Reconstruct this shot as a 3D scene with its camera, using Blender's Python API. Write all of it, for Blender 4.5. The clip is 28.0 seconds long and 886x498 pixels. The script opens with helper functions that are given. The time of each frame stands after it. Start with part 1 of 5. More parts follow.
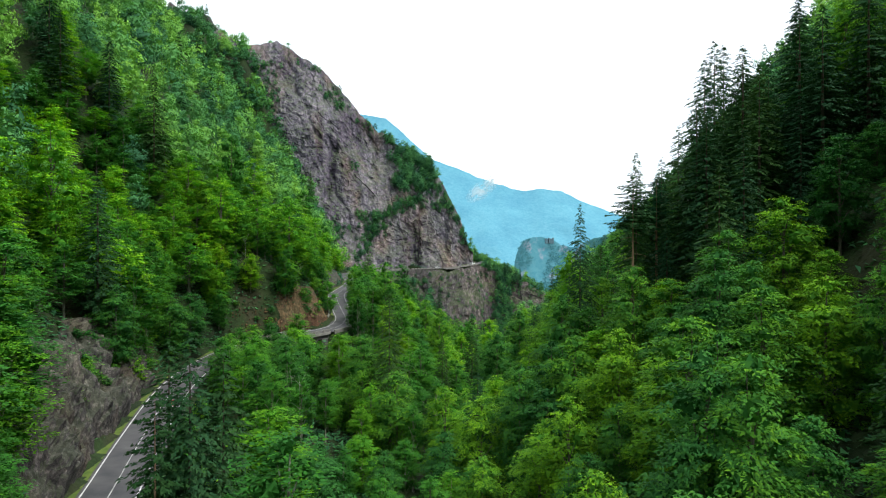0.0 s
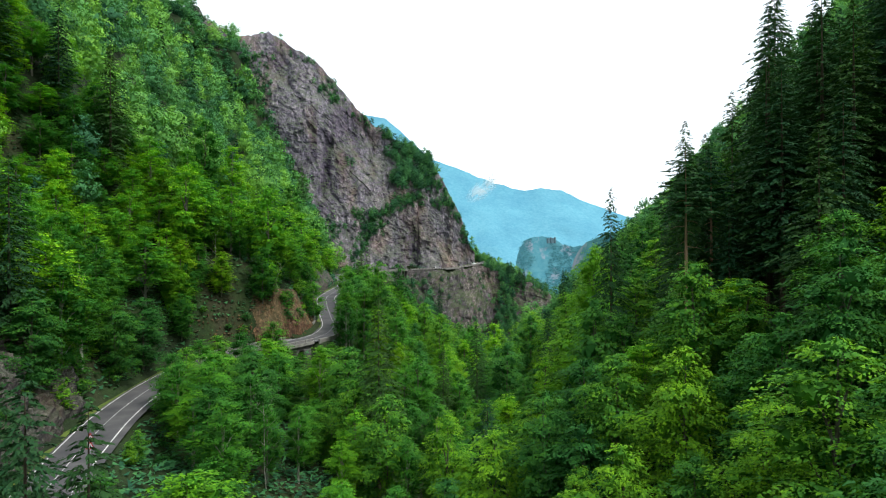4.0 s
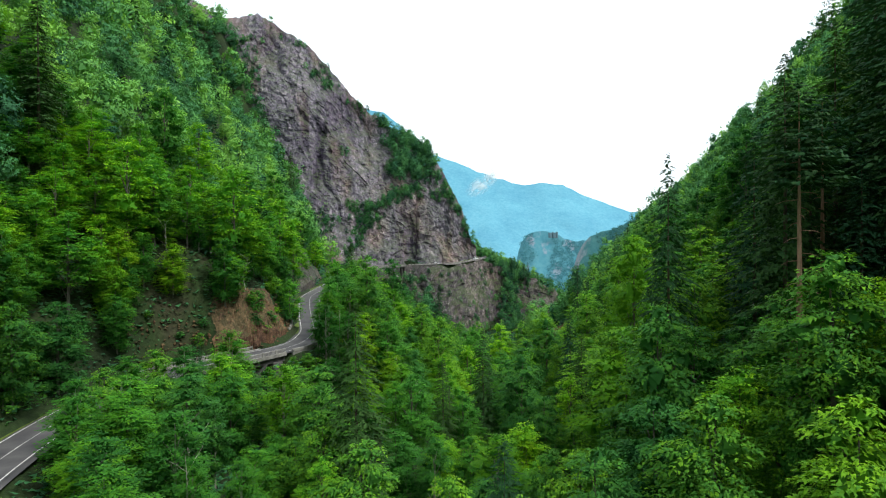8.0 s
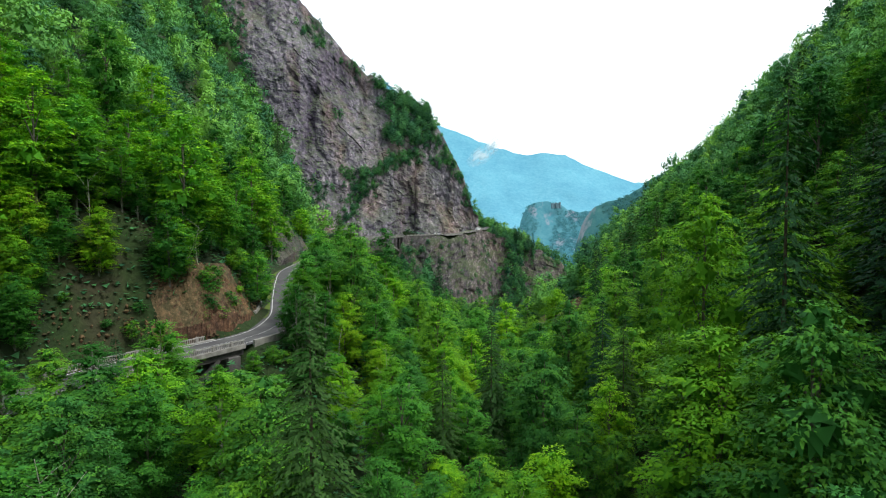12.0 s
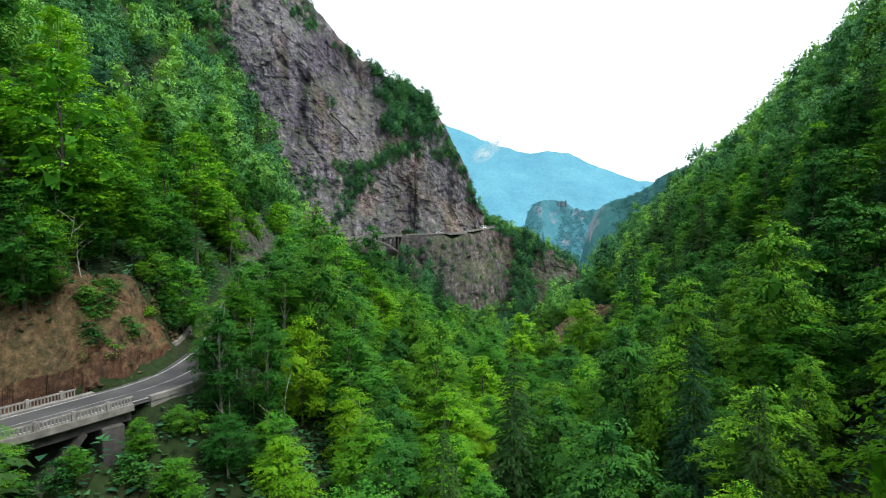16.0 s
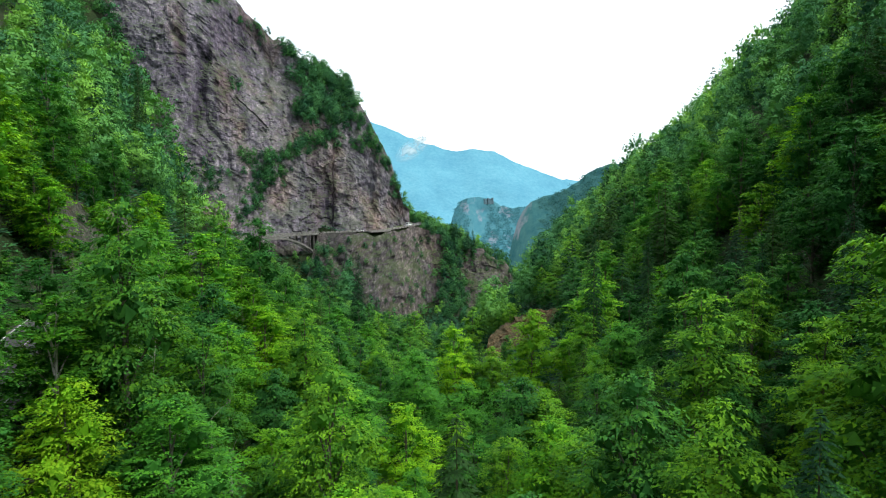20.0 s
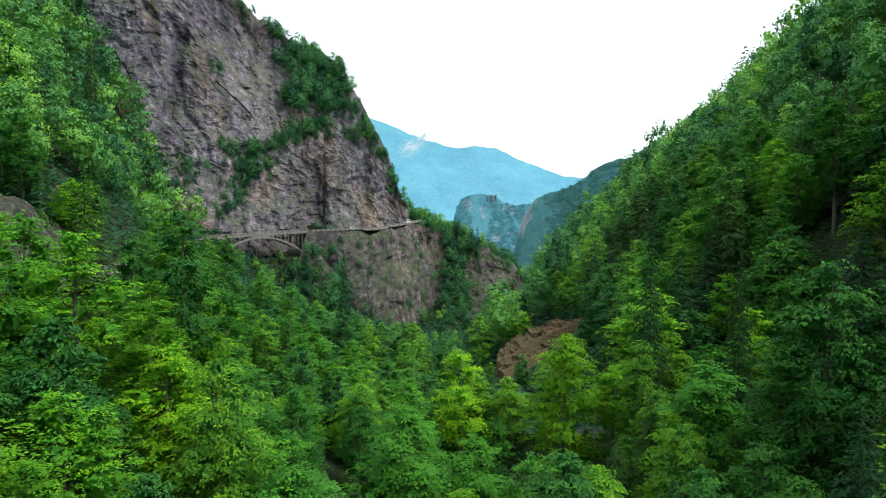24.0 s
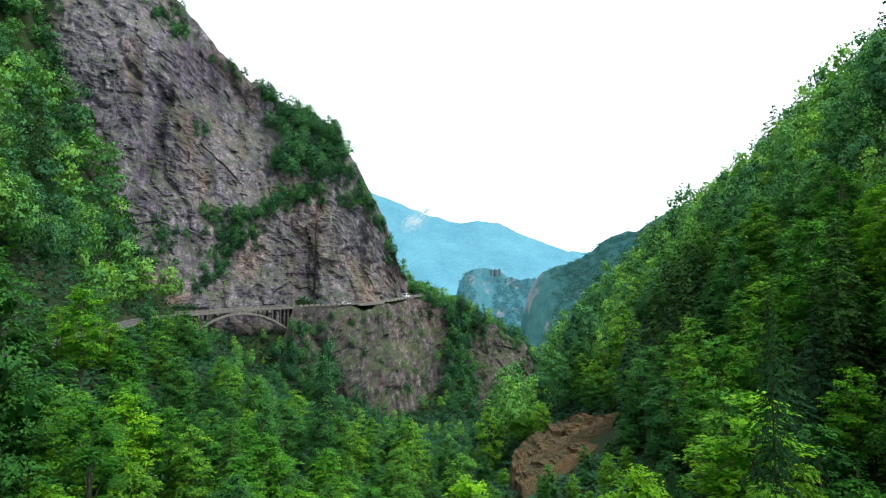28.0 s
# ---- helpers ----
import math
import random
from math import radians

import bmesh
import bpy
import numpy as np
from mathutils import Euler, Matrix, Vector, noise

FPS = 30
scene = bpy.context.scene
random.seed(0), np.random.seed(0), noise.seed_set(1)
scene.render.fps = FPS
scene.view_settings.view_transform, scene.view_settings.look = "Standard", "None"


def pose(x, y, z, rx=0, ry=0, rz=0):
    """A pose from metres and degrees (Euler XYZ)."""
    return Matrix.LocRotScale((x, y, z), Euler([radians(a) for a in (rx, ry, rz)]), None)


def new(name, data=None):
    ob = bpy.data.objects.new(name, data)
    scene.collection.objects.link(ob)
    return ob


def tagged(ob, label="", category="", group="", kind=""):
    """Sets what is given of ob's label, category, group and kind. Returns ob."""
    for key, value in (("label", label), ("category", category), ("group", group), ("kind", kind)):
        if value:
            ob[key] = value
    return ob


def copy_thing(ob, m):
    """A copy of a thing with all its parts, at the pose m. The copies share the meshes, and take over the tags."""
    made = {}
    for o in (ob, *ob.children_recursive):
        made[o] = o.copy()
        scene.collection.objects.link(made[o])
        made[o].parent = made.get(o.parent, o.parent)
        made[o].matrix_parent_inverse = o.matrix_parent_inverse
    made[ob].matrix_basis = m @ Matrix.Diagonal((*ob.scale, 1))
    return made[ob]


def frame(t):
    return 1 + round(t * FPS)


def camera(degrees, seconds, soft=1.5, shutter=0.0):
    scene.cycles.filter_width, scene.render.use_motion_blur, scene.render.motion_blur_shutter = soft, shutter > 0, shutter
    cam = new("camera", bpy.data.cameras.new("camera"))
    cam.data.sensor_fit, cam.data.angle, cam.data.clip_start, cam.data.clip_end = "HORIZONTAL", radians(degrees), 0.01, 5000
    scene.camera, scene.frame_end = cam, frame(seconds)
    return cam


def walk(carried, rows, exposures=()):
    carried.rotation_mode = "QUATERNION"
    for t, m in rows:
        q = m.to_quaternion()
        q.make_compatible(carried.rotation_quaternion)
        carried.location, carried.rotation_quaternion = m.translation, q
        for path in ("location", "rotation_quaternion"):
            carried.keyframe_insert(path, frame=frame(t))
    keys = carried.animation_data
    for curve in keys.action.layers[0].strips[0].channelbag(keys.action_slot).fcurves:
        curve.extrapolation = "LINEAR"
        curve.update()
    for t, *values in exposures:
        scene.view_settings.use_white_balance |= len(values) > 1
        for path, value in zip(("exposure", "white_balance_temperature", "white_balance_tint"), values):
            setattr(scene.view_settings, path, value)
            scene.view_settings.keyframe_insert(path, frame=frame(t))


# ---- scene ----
cam = camera(70.0, 28.0, soft=1.12)
METRES, EYE, TILT, LEAN, TURN = 220.0, 0.0, 0.0, 0.0, 0.0
ROWS = [
    (0.0, 0.0, 0.0, 0.0, 0.0, 0.0, -0.0),
    (0.5, -0.0003, 0.0122, -0.0005, 0.0, 0.01, 0.03),
    (1.0, -0.0002, 0.0246, -0.001, 0.01, 0.0, 0.06),
    (1.5, -0.0001, 0.0378, -0.0015, 0.02, 0.03, 0.07),
    (2.0, -0.0004, 0.0516, -0.002, 0.0, 0.04, 0.11),
    (2.5, -0.0008, 0.0654, -0.0027, -0.0, 0.04, 0.14),
    (3.0, -0.0009, 0.0793, -0.0033, 0.0, 0.05, 0.18),
    (3.5, -0.0007, 0.0934, -0.0041, 0.01, 0.05, 0.23),
    (5.5, 0.0001, 0.1576, -0.0065, -0.01, 0.11, 0.33),
    (6.0, 0.0003, 0.1734, -0.007, -0.0, 0.1, 0.36),
    (6.5, 0.0004, 0.1892, -0.0075, -0.0, 0.1, 0.38),
    (7.0, 0.0004, 0.205, -0.008, 0.01, 0.1, 0.39),
    (7.5, 0.0001, 0.2201, -0.0085, 0.0, 0.03, 0.39),
    (8.0, -0.0001, 0.2347, -0.009, -0.0, -0.35, 0.4),
    (8.5, -0.0001, 0.2489, -0.0096, 0.01, -0.98, 0.41),
    (9.0, -0.0002, 0.2622, -0.0101, 0.01, -1.84, 0.37),
    (9.5, -0.0005, 0.2747, -0.0107, 0.01, -2.75, 0.39),
    (10.0, -0.0006, 0.2868, -0.0113, 0.01, -3.04, 0.37),
    (10.5, -0.0005, 0.3002, -0.0122, -0.0, -3.03, 0.36),
    (11.0, -0.0, 0.3175, -0.0126, 0.0, -3.02, 0.33),
    (11.5, 0.0002, 0.3381, -0.0133, 0.02, -3.01, 0.3),
    (12.0, 0.0002, 0.3599, -0.014, 0.04, -2.97, 0.31),
    (12.5, 0.0001, 0.3817, -0.0149, 0.07, -2.96, 0.31),
    (14.5, -0.0005, 0.4667, -0.0176, 0.2, -2.98, 0.34),
    (15.0, -0.0001, 0.488, -0.0184, 0.23, -2.98, 0.34),
    (15.5, 0.0005, 0.5091, -0.0193, 0.26, -2.99, 0.39),
    (16.0, 0.001, 0.5301, -0.0203, 0.29, -3.01, 0.42),
    (16.5, 0.0016, 0.551, -0.0212, 0.29, -3.01, 0.46),
    (17.0, 0.0022, 0.5715, -0.0221, 0.16, -3.03, 0.5),
    (17.5, 0.003, 0.5918, -0.023, -0.21, -3.06, 0.54),
    (18.0, 0.0043, 0.6118, -0.0237, -1.89, -3.11, 0.53),
    (18.5, 0.006, 0.6319, -0.0245, -4.64, -3.16, 0.48),
    (19.0, 0.008, 0.6519, -0.0255, -6.09, -3.19, 0.47),
    (19.5, 0.0102, 0.6716, -0.0264, -6.39, -3.21, 0.47),
    (20.0, 0.0127, 0.6913, -0.0272, -6.38, -3.22, 0.48),
    (20.5, 0.0151, 0.7109, -0.028, -6.36, -3.23, 0.5),
    (21.0, 0.0174, 0.7304, -0.0288, -6.34, -3.26, 0.53),
    (21.5, 0.0196, 0.7499, -0.0296, -6.33, -3.27, 0.52),
    (23.5, 0.0281, 0.8278, -0.031, -6.23, -3.41, 0.57),
    (24.0, 0.0303, 0.8473, -0.0317, -6.2, -3.41, 0.55),
    (24.5, 0.0323, 0.8666, -0.0325, -6.16, -3.39, 0.53),
    (25.0, 0.0343, 0.8857, -0.0332, -6.13, -3.15, 0.53),
    (25.5, 0.0365, 0.9047, -0.0338, -6.09, -2.26, 0.53),
    (26.0, 0.0388, 0.9235, -0.0343, -6.06, -1.2, 0.53),
    (26.5, 0.0409, 0.9422, -0.0348, -6.03, -0.07, 0.53),
    (27.0, 0.043, 0.9606, -0.0353, -6.0, 1.08, 0.55),
    (27.5, 0.0448, 0.9789, -0.0358, -5.99, 2.25, 0.55),
    (28.0, 0.0463, 0.9969, -0.0364, -5.97, 3.39, 0.57),
]
walk(cam, [(t, pose(0, 0, EYE, TILT, LEAN, TURN) @ pose(METRES * x, METRES * y, METRES * z, 90 + pitch, roll, yaw)) for t, x, y, z, yaw, pitch, roll in ROWS])

# ---- sky and light: a bright overcast day, soft light from high up ----
SUN_ELEVATION, SUN_AZIMUTH = 59.0, 112.0   # azimuth counted from +y towards +x
world = bpy.data.worlds.new("overcast_sky")
scene.world = world
world.use_nodes = True
wn = world.node_tree.nodes
wn.clear()
w_out = wn.new("ShaderNodeOutputWorld")
w_bg = wn.new("ShaderNodeBackground")
w_sky = wn.new("ShaderNodeTexSky")
w_sky.sky_type = "NISHITA"
w_sky.sun_disc = False
w_sky.sun_elevation = radians(SUN_ELEVATION)
w_sky.sun_rotation = radians(SUN_AZIMUTH)
w_mix = wn.new("ShaderNodeMix")
w_mix.data_type = "RGBA"
w_mix.inputs["Factor"].default_value = 0.93
w_mix.inputs["B"].default_value = (9.3, 10.2, 10.9, 1)
w_bg.inputs["Strength"].default_value = 0.15
world.node_tree.links.new(w_sky.outputs["Color"], w_mix.inputs["A"])
world.node_tree.links.new(w_mix.outputs["Result"], w_bg.inputs["Color"])
world.node_tree.links.new(w_bg.outputs["Background"], w_out.inputs["Surface"])

sun_data = bpy.data.lights.new("sun", "SUN")
sun_data.energy = 3.3
sun_data.angle = radians(25)
sun_data.color = (1.0, 0.97, 0.91)
sun = new("sun", sun_data)
sun.rotation_euler = (radians(90 - SUN_ELEVATION), 0, radians(180 - SUN_AZIMUTH))
scene.view_settings.exposure = 0.0

# ---- materials ----


def material(name):
    m = bpy.data.materials.new(name)
    m.use_nodes = True
    m.node_tree.nodes.clear()
    return m, m.node_tree.nodes, m.node_tree.links


def noise_node(nodes, links, scale, detail=4.0, coords=None, rough=0.55):
    n = nodes.new("ShaderNodeTexNoise")
    n.inputs["Scale"].default_value = scale
    n.inputs["Detail"].default_value = detail
    n.inputs["Roughness"].default_value = rough
    if coords is not None:
        links.new(coords, n.inputs["Vector"])
    return n


def ramp_node(nodes, links, fac, stops):
    r = nodes.new("ShaderNodeValToRGB")
    while len(r.color_ramp.elements) < len(stops):
        r.color_ramp.elements.new(0.5)
    for e, (p, c) in zip(r.color_ramp.elements, stops):
        e.position, e.color = p, (*c, 1)
    links.new(fac, r.inputs["Fac"])
    return r


def mix_colour(nodes, links, fac, a, b, mode="MIX"):
    m = nodes.new("ShaderNodeMix")
    m.data_type, m.blend_type = "RGBA", mode
    for socket, value in (("Factor", fac), ("A", a), ("B", b)):
        s = m.inputs[socket]
        if isinstance(value, (int, float)):
            s.default_value = value
        elif isinstance(value, tuple):
            s.default_value = (*value, 1)
        else:
            links.new(value, s)
    return m.outputs["Result"]


def maths(nodes, links, op, a, b):
    m = nodes.new("ShaderNodeMath")
    m.operation = op
    for s, v in zip(m.inputs, (a, b)):
        if isinstance(v, (int, float)):
            s.default_value = v
        else:
            links.new(v, s)
    return m.outputs[0]


def finish(m, nodes, links, colour, rough=0.85, bump=None, strength=0.5, distance=0.1, spec=0.3):
    p = nodes.new("ShaderNodeBsdfPrincipled")
    p.inputs["Roughness"].default_value = rough
    p.inputs["Specular IOR Level"].default_value = spec
    if isinstance(colour, tuple):
        p.inputs["Base Color"].default_value = (*colour, 1)
    else:
        links.new(colour, p.inputs["Base Color"])
    if bump is not None:
        b = nodes.new("ShaderNodeBump")
        b.inputs["Strength"].default_value, b.inputs["Distance"].default_value = strength, distance
        links.new(bump, b.inputs["Height"])
        links.new(b.outputs["Normal"], p.inputs["Normal"])
    o = nodes.new("ShaderNodeOutputMaterial")
    links.new(p.outputs["BSDF"], o.inputs["Surface"])
    return m


def leaf_material(name, dark, mid, light, through_light=0.24, per_tree=True):
    """Leaves: the colour varies from tree to tree and from leaf clump to leaf clump."""
    m, n, l = material(name)
    geo = n.new("ShaderNodeNewGeometry")
    if per_tree:
        info = n.new("ShaderNodeObjectInfo")
        tree = info.outputs["Random"]
    else:
        tint = n.new("ShaderNodeAttribute")
        tint.attribute_name = "tree_tint"
        tree = tint.outputs["Fac"]
    spray = n.new("ShaderNodeAttribute")
    spray.attribute_name = "clump"
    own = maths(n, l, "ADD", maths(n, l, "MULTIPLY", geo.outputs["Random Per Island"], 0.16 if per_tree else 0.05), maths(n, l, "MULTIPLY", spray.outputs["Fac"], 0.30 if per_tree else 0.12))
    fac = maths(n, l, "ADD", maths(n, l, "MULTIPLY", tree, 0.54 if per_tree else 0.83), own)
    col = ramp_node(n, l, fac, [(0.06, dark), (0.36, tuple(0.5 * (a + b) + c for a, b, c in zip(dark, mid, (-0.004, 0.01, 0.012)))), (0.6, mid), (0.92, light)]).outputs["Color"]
    d = n.new("ShaderNodeBsdfPrincipled")
    d.inputs["Roughness"].default_value = 0.6
    d.inputs["Specular IOR Level"].default_value = 0.05
    t = n.new("ShaderNodeBsdfTranslucent")
    l.new(col, d.inputs["Base Color"])
    l.new(mix_colour(n, l, 1.0, col, (1.15, 1.2, 0.55), "MULTIPLY"), t.inputs["Color"])
    s = n.new("ShaderNodeMixShader")
    s.inputs["Fac"].default_value = through_light
    l.new(d.outputs["BSDF"], s.inputs[1])
    l.new(t.outputs["BSDF"], s.inputs[2])
    o = n.new("ShaderNodeOutputMaterial")
    l.new(s.outputs["Shader"], o.inputs["Surface"])
    return m


# beech lightened, maple darkened: slope light and shade put into leaf colour
BEECH_LIT = ((0.020, 0.098, 0.018), (0.104, 0.335, 0.020), (0.290, 0.575, 0.014))
MAPLE_SHADED = ((0.016, 0.080, 0.021), (0.076, 0.234, 0.025), (0.200, 0.425, 0.017))
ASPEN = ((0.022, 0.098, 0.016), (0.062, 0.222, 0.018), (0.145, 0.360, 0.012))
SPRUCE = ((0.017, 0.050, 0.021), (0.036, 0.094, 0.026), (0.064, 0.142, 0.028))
leaf_beech = leaf_material("beech_leaves_lit", *BEECH_LIT)
leaf_maple = leaf_material("maple_leaves_shaded", *MAPLE_SHADED)
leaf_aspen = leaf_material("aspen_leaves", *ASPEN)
leaf_ash = leaf_material("ash_leaves", (0.022, 0.090, 0.030), (0.086, 0.262, 0.036), (0.235, 0.490, 0.026))
leaf_yellow = leaf_material("yellowing_leaves", (0.07, 0.23, 0.010), (0.135, 0.34, 0.012), (0.24, 0.42, 0.016))
needles = leaf_material("spruce_needles", *SPRUCE, through_light=0.15)
needles_pine = leaf_material("pine_needles", (0.014, 0.045, 0.016), (0.024, 0.070, 0.018), (0.036, 0.092, 0.022), through_light=0.15)
# bluer, paler woodland green: distance haze put into the leaf colour
WOODS_HAZED = ((0.020, 0.078, 0.048), (0.108, 0.296, 0.080), (0.235, 0.480, 0.066))
leaf_woods = leaf_material("woodland_leaves_hazed", *WOODS_HAZED, per_tree=False)
needles_woods = leaf_material("woodland_needles", *SPRUCE, through_light=0.15, per_tree=False)


def bark_material(name, a, b, scale=1.5):
    m, n, l = material(name)
    tc = n.new("ShaderNodeTexCoord")
    stretch = n.new("ShaderNodeMapping")
    stretch.inputs["Scale"].default_value = (3, 3, 0.7)
    l.new(tc.outputs["Object"], stretch.inputs["Vector"])
    f = noise_node(n, l, scale, 5, stretch.outputs["Vector"])
    col = ramp_node(n, l, f.outputs["Fac"], [(0.3, a), (0.7, b)]).outputs["Color"]
    return finish(m, n, l, col, 0.9, f.outputs["Fac"], 0.6, 0.05)


bark_beech = bark_material("beech_bark", (0.07, 0.065, 0.05), (0.17, 0.16, 0.13))
bark_birch = bark_material("pale_birch_bark", (0.16, 0.15, 0.12), (0.50, 0.48, 0.42), 2.5)
bark_spruce = bark_material("spruce_bark", (0.045, 0.035, 0.025), (0.12, 0.09, 0.065))
bark_dead = bark_material("dead_pine_bark", (0.16, 0.10, 0.06), (0.34, 0.22, 0.14))


def ground_material():
    m, n, l = material("forest_floor")
    geo = n.new("ShaderNodeNewGeometry")
    big = noise_node(n, l, 0.06, 5, geo.outputs["Position"])
    small = noise_node(n, l, 1.3, 6, geo.outputs["Position"])
    base = ramp_node(n, l, big.outputs["Fac"], [(0.3, (0.010, 0.020, 0.006)), (0.55, (0.020, 0.042, 0.009)), (0.75, (0.042, 0.036, 0.020))]).outputs["Color"]
    col = mix_colour(n, l, 0.55, base, ramp_node(n, l, small.outputs["Fac"], [(0.3, (0.25, 0.25, 0.25)), (0.7, (1.2, 1.2, 1.1))]).outputs["Color"], "MULTIPLY")
    return finish(m, n, l, col, 0.95, small.outputs["Fac"], 0.8, 0.3)


def rock_material(name, tones, tint, scale=1.0, moss=0.5, stains_and_shade=()):
    """Weathered gorge rock: blocks of grey, rusty streaks and patches of moss on what faces upwards."""
    m, n, l = material(name)
    geo = n.new("ShaderNodeNewGeometry")
    pos = geo.outputs["Position"]
    stretch = n.new("ShaderNodeMapping")
    stretch.inputs["Scale"].default_value = (1, 1, 0.35)
    l.new(pos, stretch.inputs["Vector"])
    big = noise_node(n, l, 0.045 * scale, 4, stretch.outputs["Vector"])
    mid = noise_node(n, l, 0.32 * scale, 8, pos, 0.68)
    crack = n.new("ShaderNodeTexVoronoi")
    crack.feature = "DISTANCE_TO_EDGE"
    crack.inputs["Scale"].default_value = 0.30 * scale
    warp = noise_node(n, l, 0.5 * scale, 3, pos)
    warped = n.new("ShaderNodeVectorMath")
    warped.operation = "MULTIPLY_ADD"
    l.new(warp.outputs["Color"], warped.inputs[0])
    warped.inputs[1].default_value = (4, 4, 4)
    l.new(pos, warped.inputs[2])
    l.new(warped.outputs["Vector"], crack.inputs["Vector"])
    col = ramp_node(n, l, mid.outputs["Fac"], [(0.32, tones[0]), (0.52, tones[1]), (0.72, tones[2])]).outputs["Color"]
    streak = ramp_node(n, l, big.outputs["Fac"], [(0.50, (0, 0, 0)), (0.66, (1, 1, 1))]).outputs["Color"]
    col = mix_colour(n, l, maths(n, l, "MULTIPLY", streak, 0.6), col, tint)
    wide = noise_node(n, l, 0.02 * scale, 5, stretch.outputs["Vector"], 0.6)
    shade = ramp_node(n, l, wide.outputs["Fac"], [(0.36, (0.62, 0.58, 0.64)), (0.5, (1, 1, 1)), (0.66, (1.35, 1.27, 1.2))]).outputs["Color"]
    col = mix_colour(n, l, 1.0, col, shade, "MULTIPLY")
    drip = n.new("ShaderNodeMapping")
    drip.inputs["Scale"].default_value = (1, 1, 0.12)
    drip.inputs["Rotation"].default_value = (0, 0.16, 0)
    l.new(pos, drip.inputs["Vector"])
    stain = noise_node(n, l, 0.16 * scale, 6, drip.outputs["Vector"], 0.6)
    dark = ramp_node(n, l, stain.outputs["Fac"], [(0.36, (0.42, 0.42, 0.46)), (0.47, (1, 1, 1)), (0.70, (1.12, 1.08, 1.04))]).outputs["Color"]
    col = mix_colour(n, l, 0.85, col, dark, "MULTIPLY")
    cells = n.new("ShaderNodeTexVoronoi")
    cells.inputs["Scale"].default_value = 0.42 * scale
    tall = n.new("ShaderNodeMapping")
    tall.inputs["Scale"].default_value = (1.3, 1.0, 0.55)
    tall.inputs["Rotation"].default_value = (0, 0.45, 0)
    l.new(warped.outputs["Vector"], tall.inputs["Vector"])
    l.new(tall.outputs["Vector"], cells.inputs["Vector"])
    tone = ramp_node(n, l, cells.outputs["Color"], [(0.15, (0.62, 0.61, 0.64)), (0.5, (1, 1, 1)), (0.85, (1.4, 1.36, 1.32))]).outputs["Color"]
    col = mix_colour(n, l, 0.75, col, tone, "MULTIPLY")
    lines = ramp_node(n, l, crack.outputs["Distance"], [(0.0, (0.30, 0.29, 0.30)), (0.06, (1, 1, 1))]).outputs["Color"]
    col = mix_colour(n, l, 0.4, col, lines, "MULTIPLY")
    fine = noise_node(n, l, 1.6 * scale, 5, pos, 0.7)
    speck = ramp_node(n, l, fine.outputs["Fac"], [(0.33, (0.50, 0.50, 0.52)), (0.5, (1, 1, 1)), (0.68, (1.5, 1.46, 1.42))]).outputs["Color"]
    col = mix_colour(n, l, 0.8, col, speck, "MULTIPLY")
    place = n.new("ShaderNodeSeparateXYZ")
    l.new(pos, place.inputs["Vector"])
    for cx, z0, z1, wide in stains_and_shade:
        # a dark stain down the wall; at x -93 it paints in the gully's shade
        off = maths(n, l, "SUBTRACT", place.outputs["X"], cx)
        ragged = maths(n, l, "MULTIPLY", maths(n, l, "SUBTRACT", stain.outputs["Fac"], 0.5), 3.4 * wide)
        off = maths(n, l, "DIVIDE", maths(n, l, "ABSOLUTE", maths(n, l, "ADD", off, ragged), 0), wide)
        tall = maths(n, l, "DIVIDE", maths(n, l, "ABSOLUTE", maths(n, l, "SUBTRACT", place.outputs["Z"], 0.5 * (z0 + z1)), 0), 0.5 * (z1 - z0))
        run_tone = ramp_node(n, l, maths(n, l, "MAXIMUM", off, tall), [(0.45, (0.42, 0.39, 0.46)), (1.0, (1, 1, 1))]).outputs["Color"]
        col = mix_colour(n, l, 0.9, col, run_tone, "MULTIPLY")
    up = n.new("ShaderNodeSeparateXYZ")
    l.new(geo.outputs["Normal"], up.inputs["Vector"])
    cover = maths(n, l, "ADD", up.outputs["Z"], maths(n, l, "MULTIPLY", noise_node(n, l, 0.14, 6, pos).outputs["Fac"], 1.3))
    mossy = ramp_node(n, l, cover, [(0.98, (0, 0, 0)), (1.25, (1, 1, 1))]).outputs["Color"]
    col = mix_colour(n, l, maths(n, l, "MULTIPLY", mossy, moss), col, (0.045, 0.075, 0.018))
    height = maths(n, l, "ADD", mid.outputs["Fac"], maths(n, l, "MULTIPLY", lines, 0.4))
    return finish(m, n, l, col, 0.9, height, 0.5, 0.32)


# cliff grey with the haze's purple-blue mixed into its tones
rock_grey = rock_material("grey_cliff_rock_hazed", ((0.064, 0.058, 0.080), (0.174, 0.158, 0.196), (0.40, 0.366, 0.412)), (0.25, 0.17, 0.135), stains_and_shade=((-23, -17, 26, 5.0), (-93, 36, 96, 4.5), (-104, 60, 120, 2.5), (-60, 60, 100, 2.2)))
rock_brown = rock_material("brown_grey_rock", ((0.040, 0.037, 0.040), (0.118, 0.107, 0.112), (0.30, 0.275, 0.275)), (0.17, 0.115, 0.09), 1.3, 0.6)
rock_road = rock_material("roadside_rock", ((0.016, 0.016, 0.016), (0.064, 0.061, 0.057), (0.21, 0.198, 0.182)), (0.09, 0.070, 0.052), 3.0, 0.22)
earth_orange = rock_material("orange_scree", ((0.034, 0.022, 0.014), (0.108, 0.062, 0.036), (0.25, 0.155, 0.095)), (0.15, 0.075, 0.036), 4.0, 0.3)


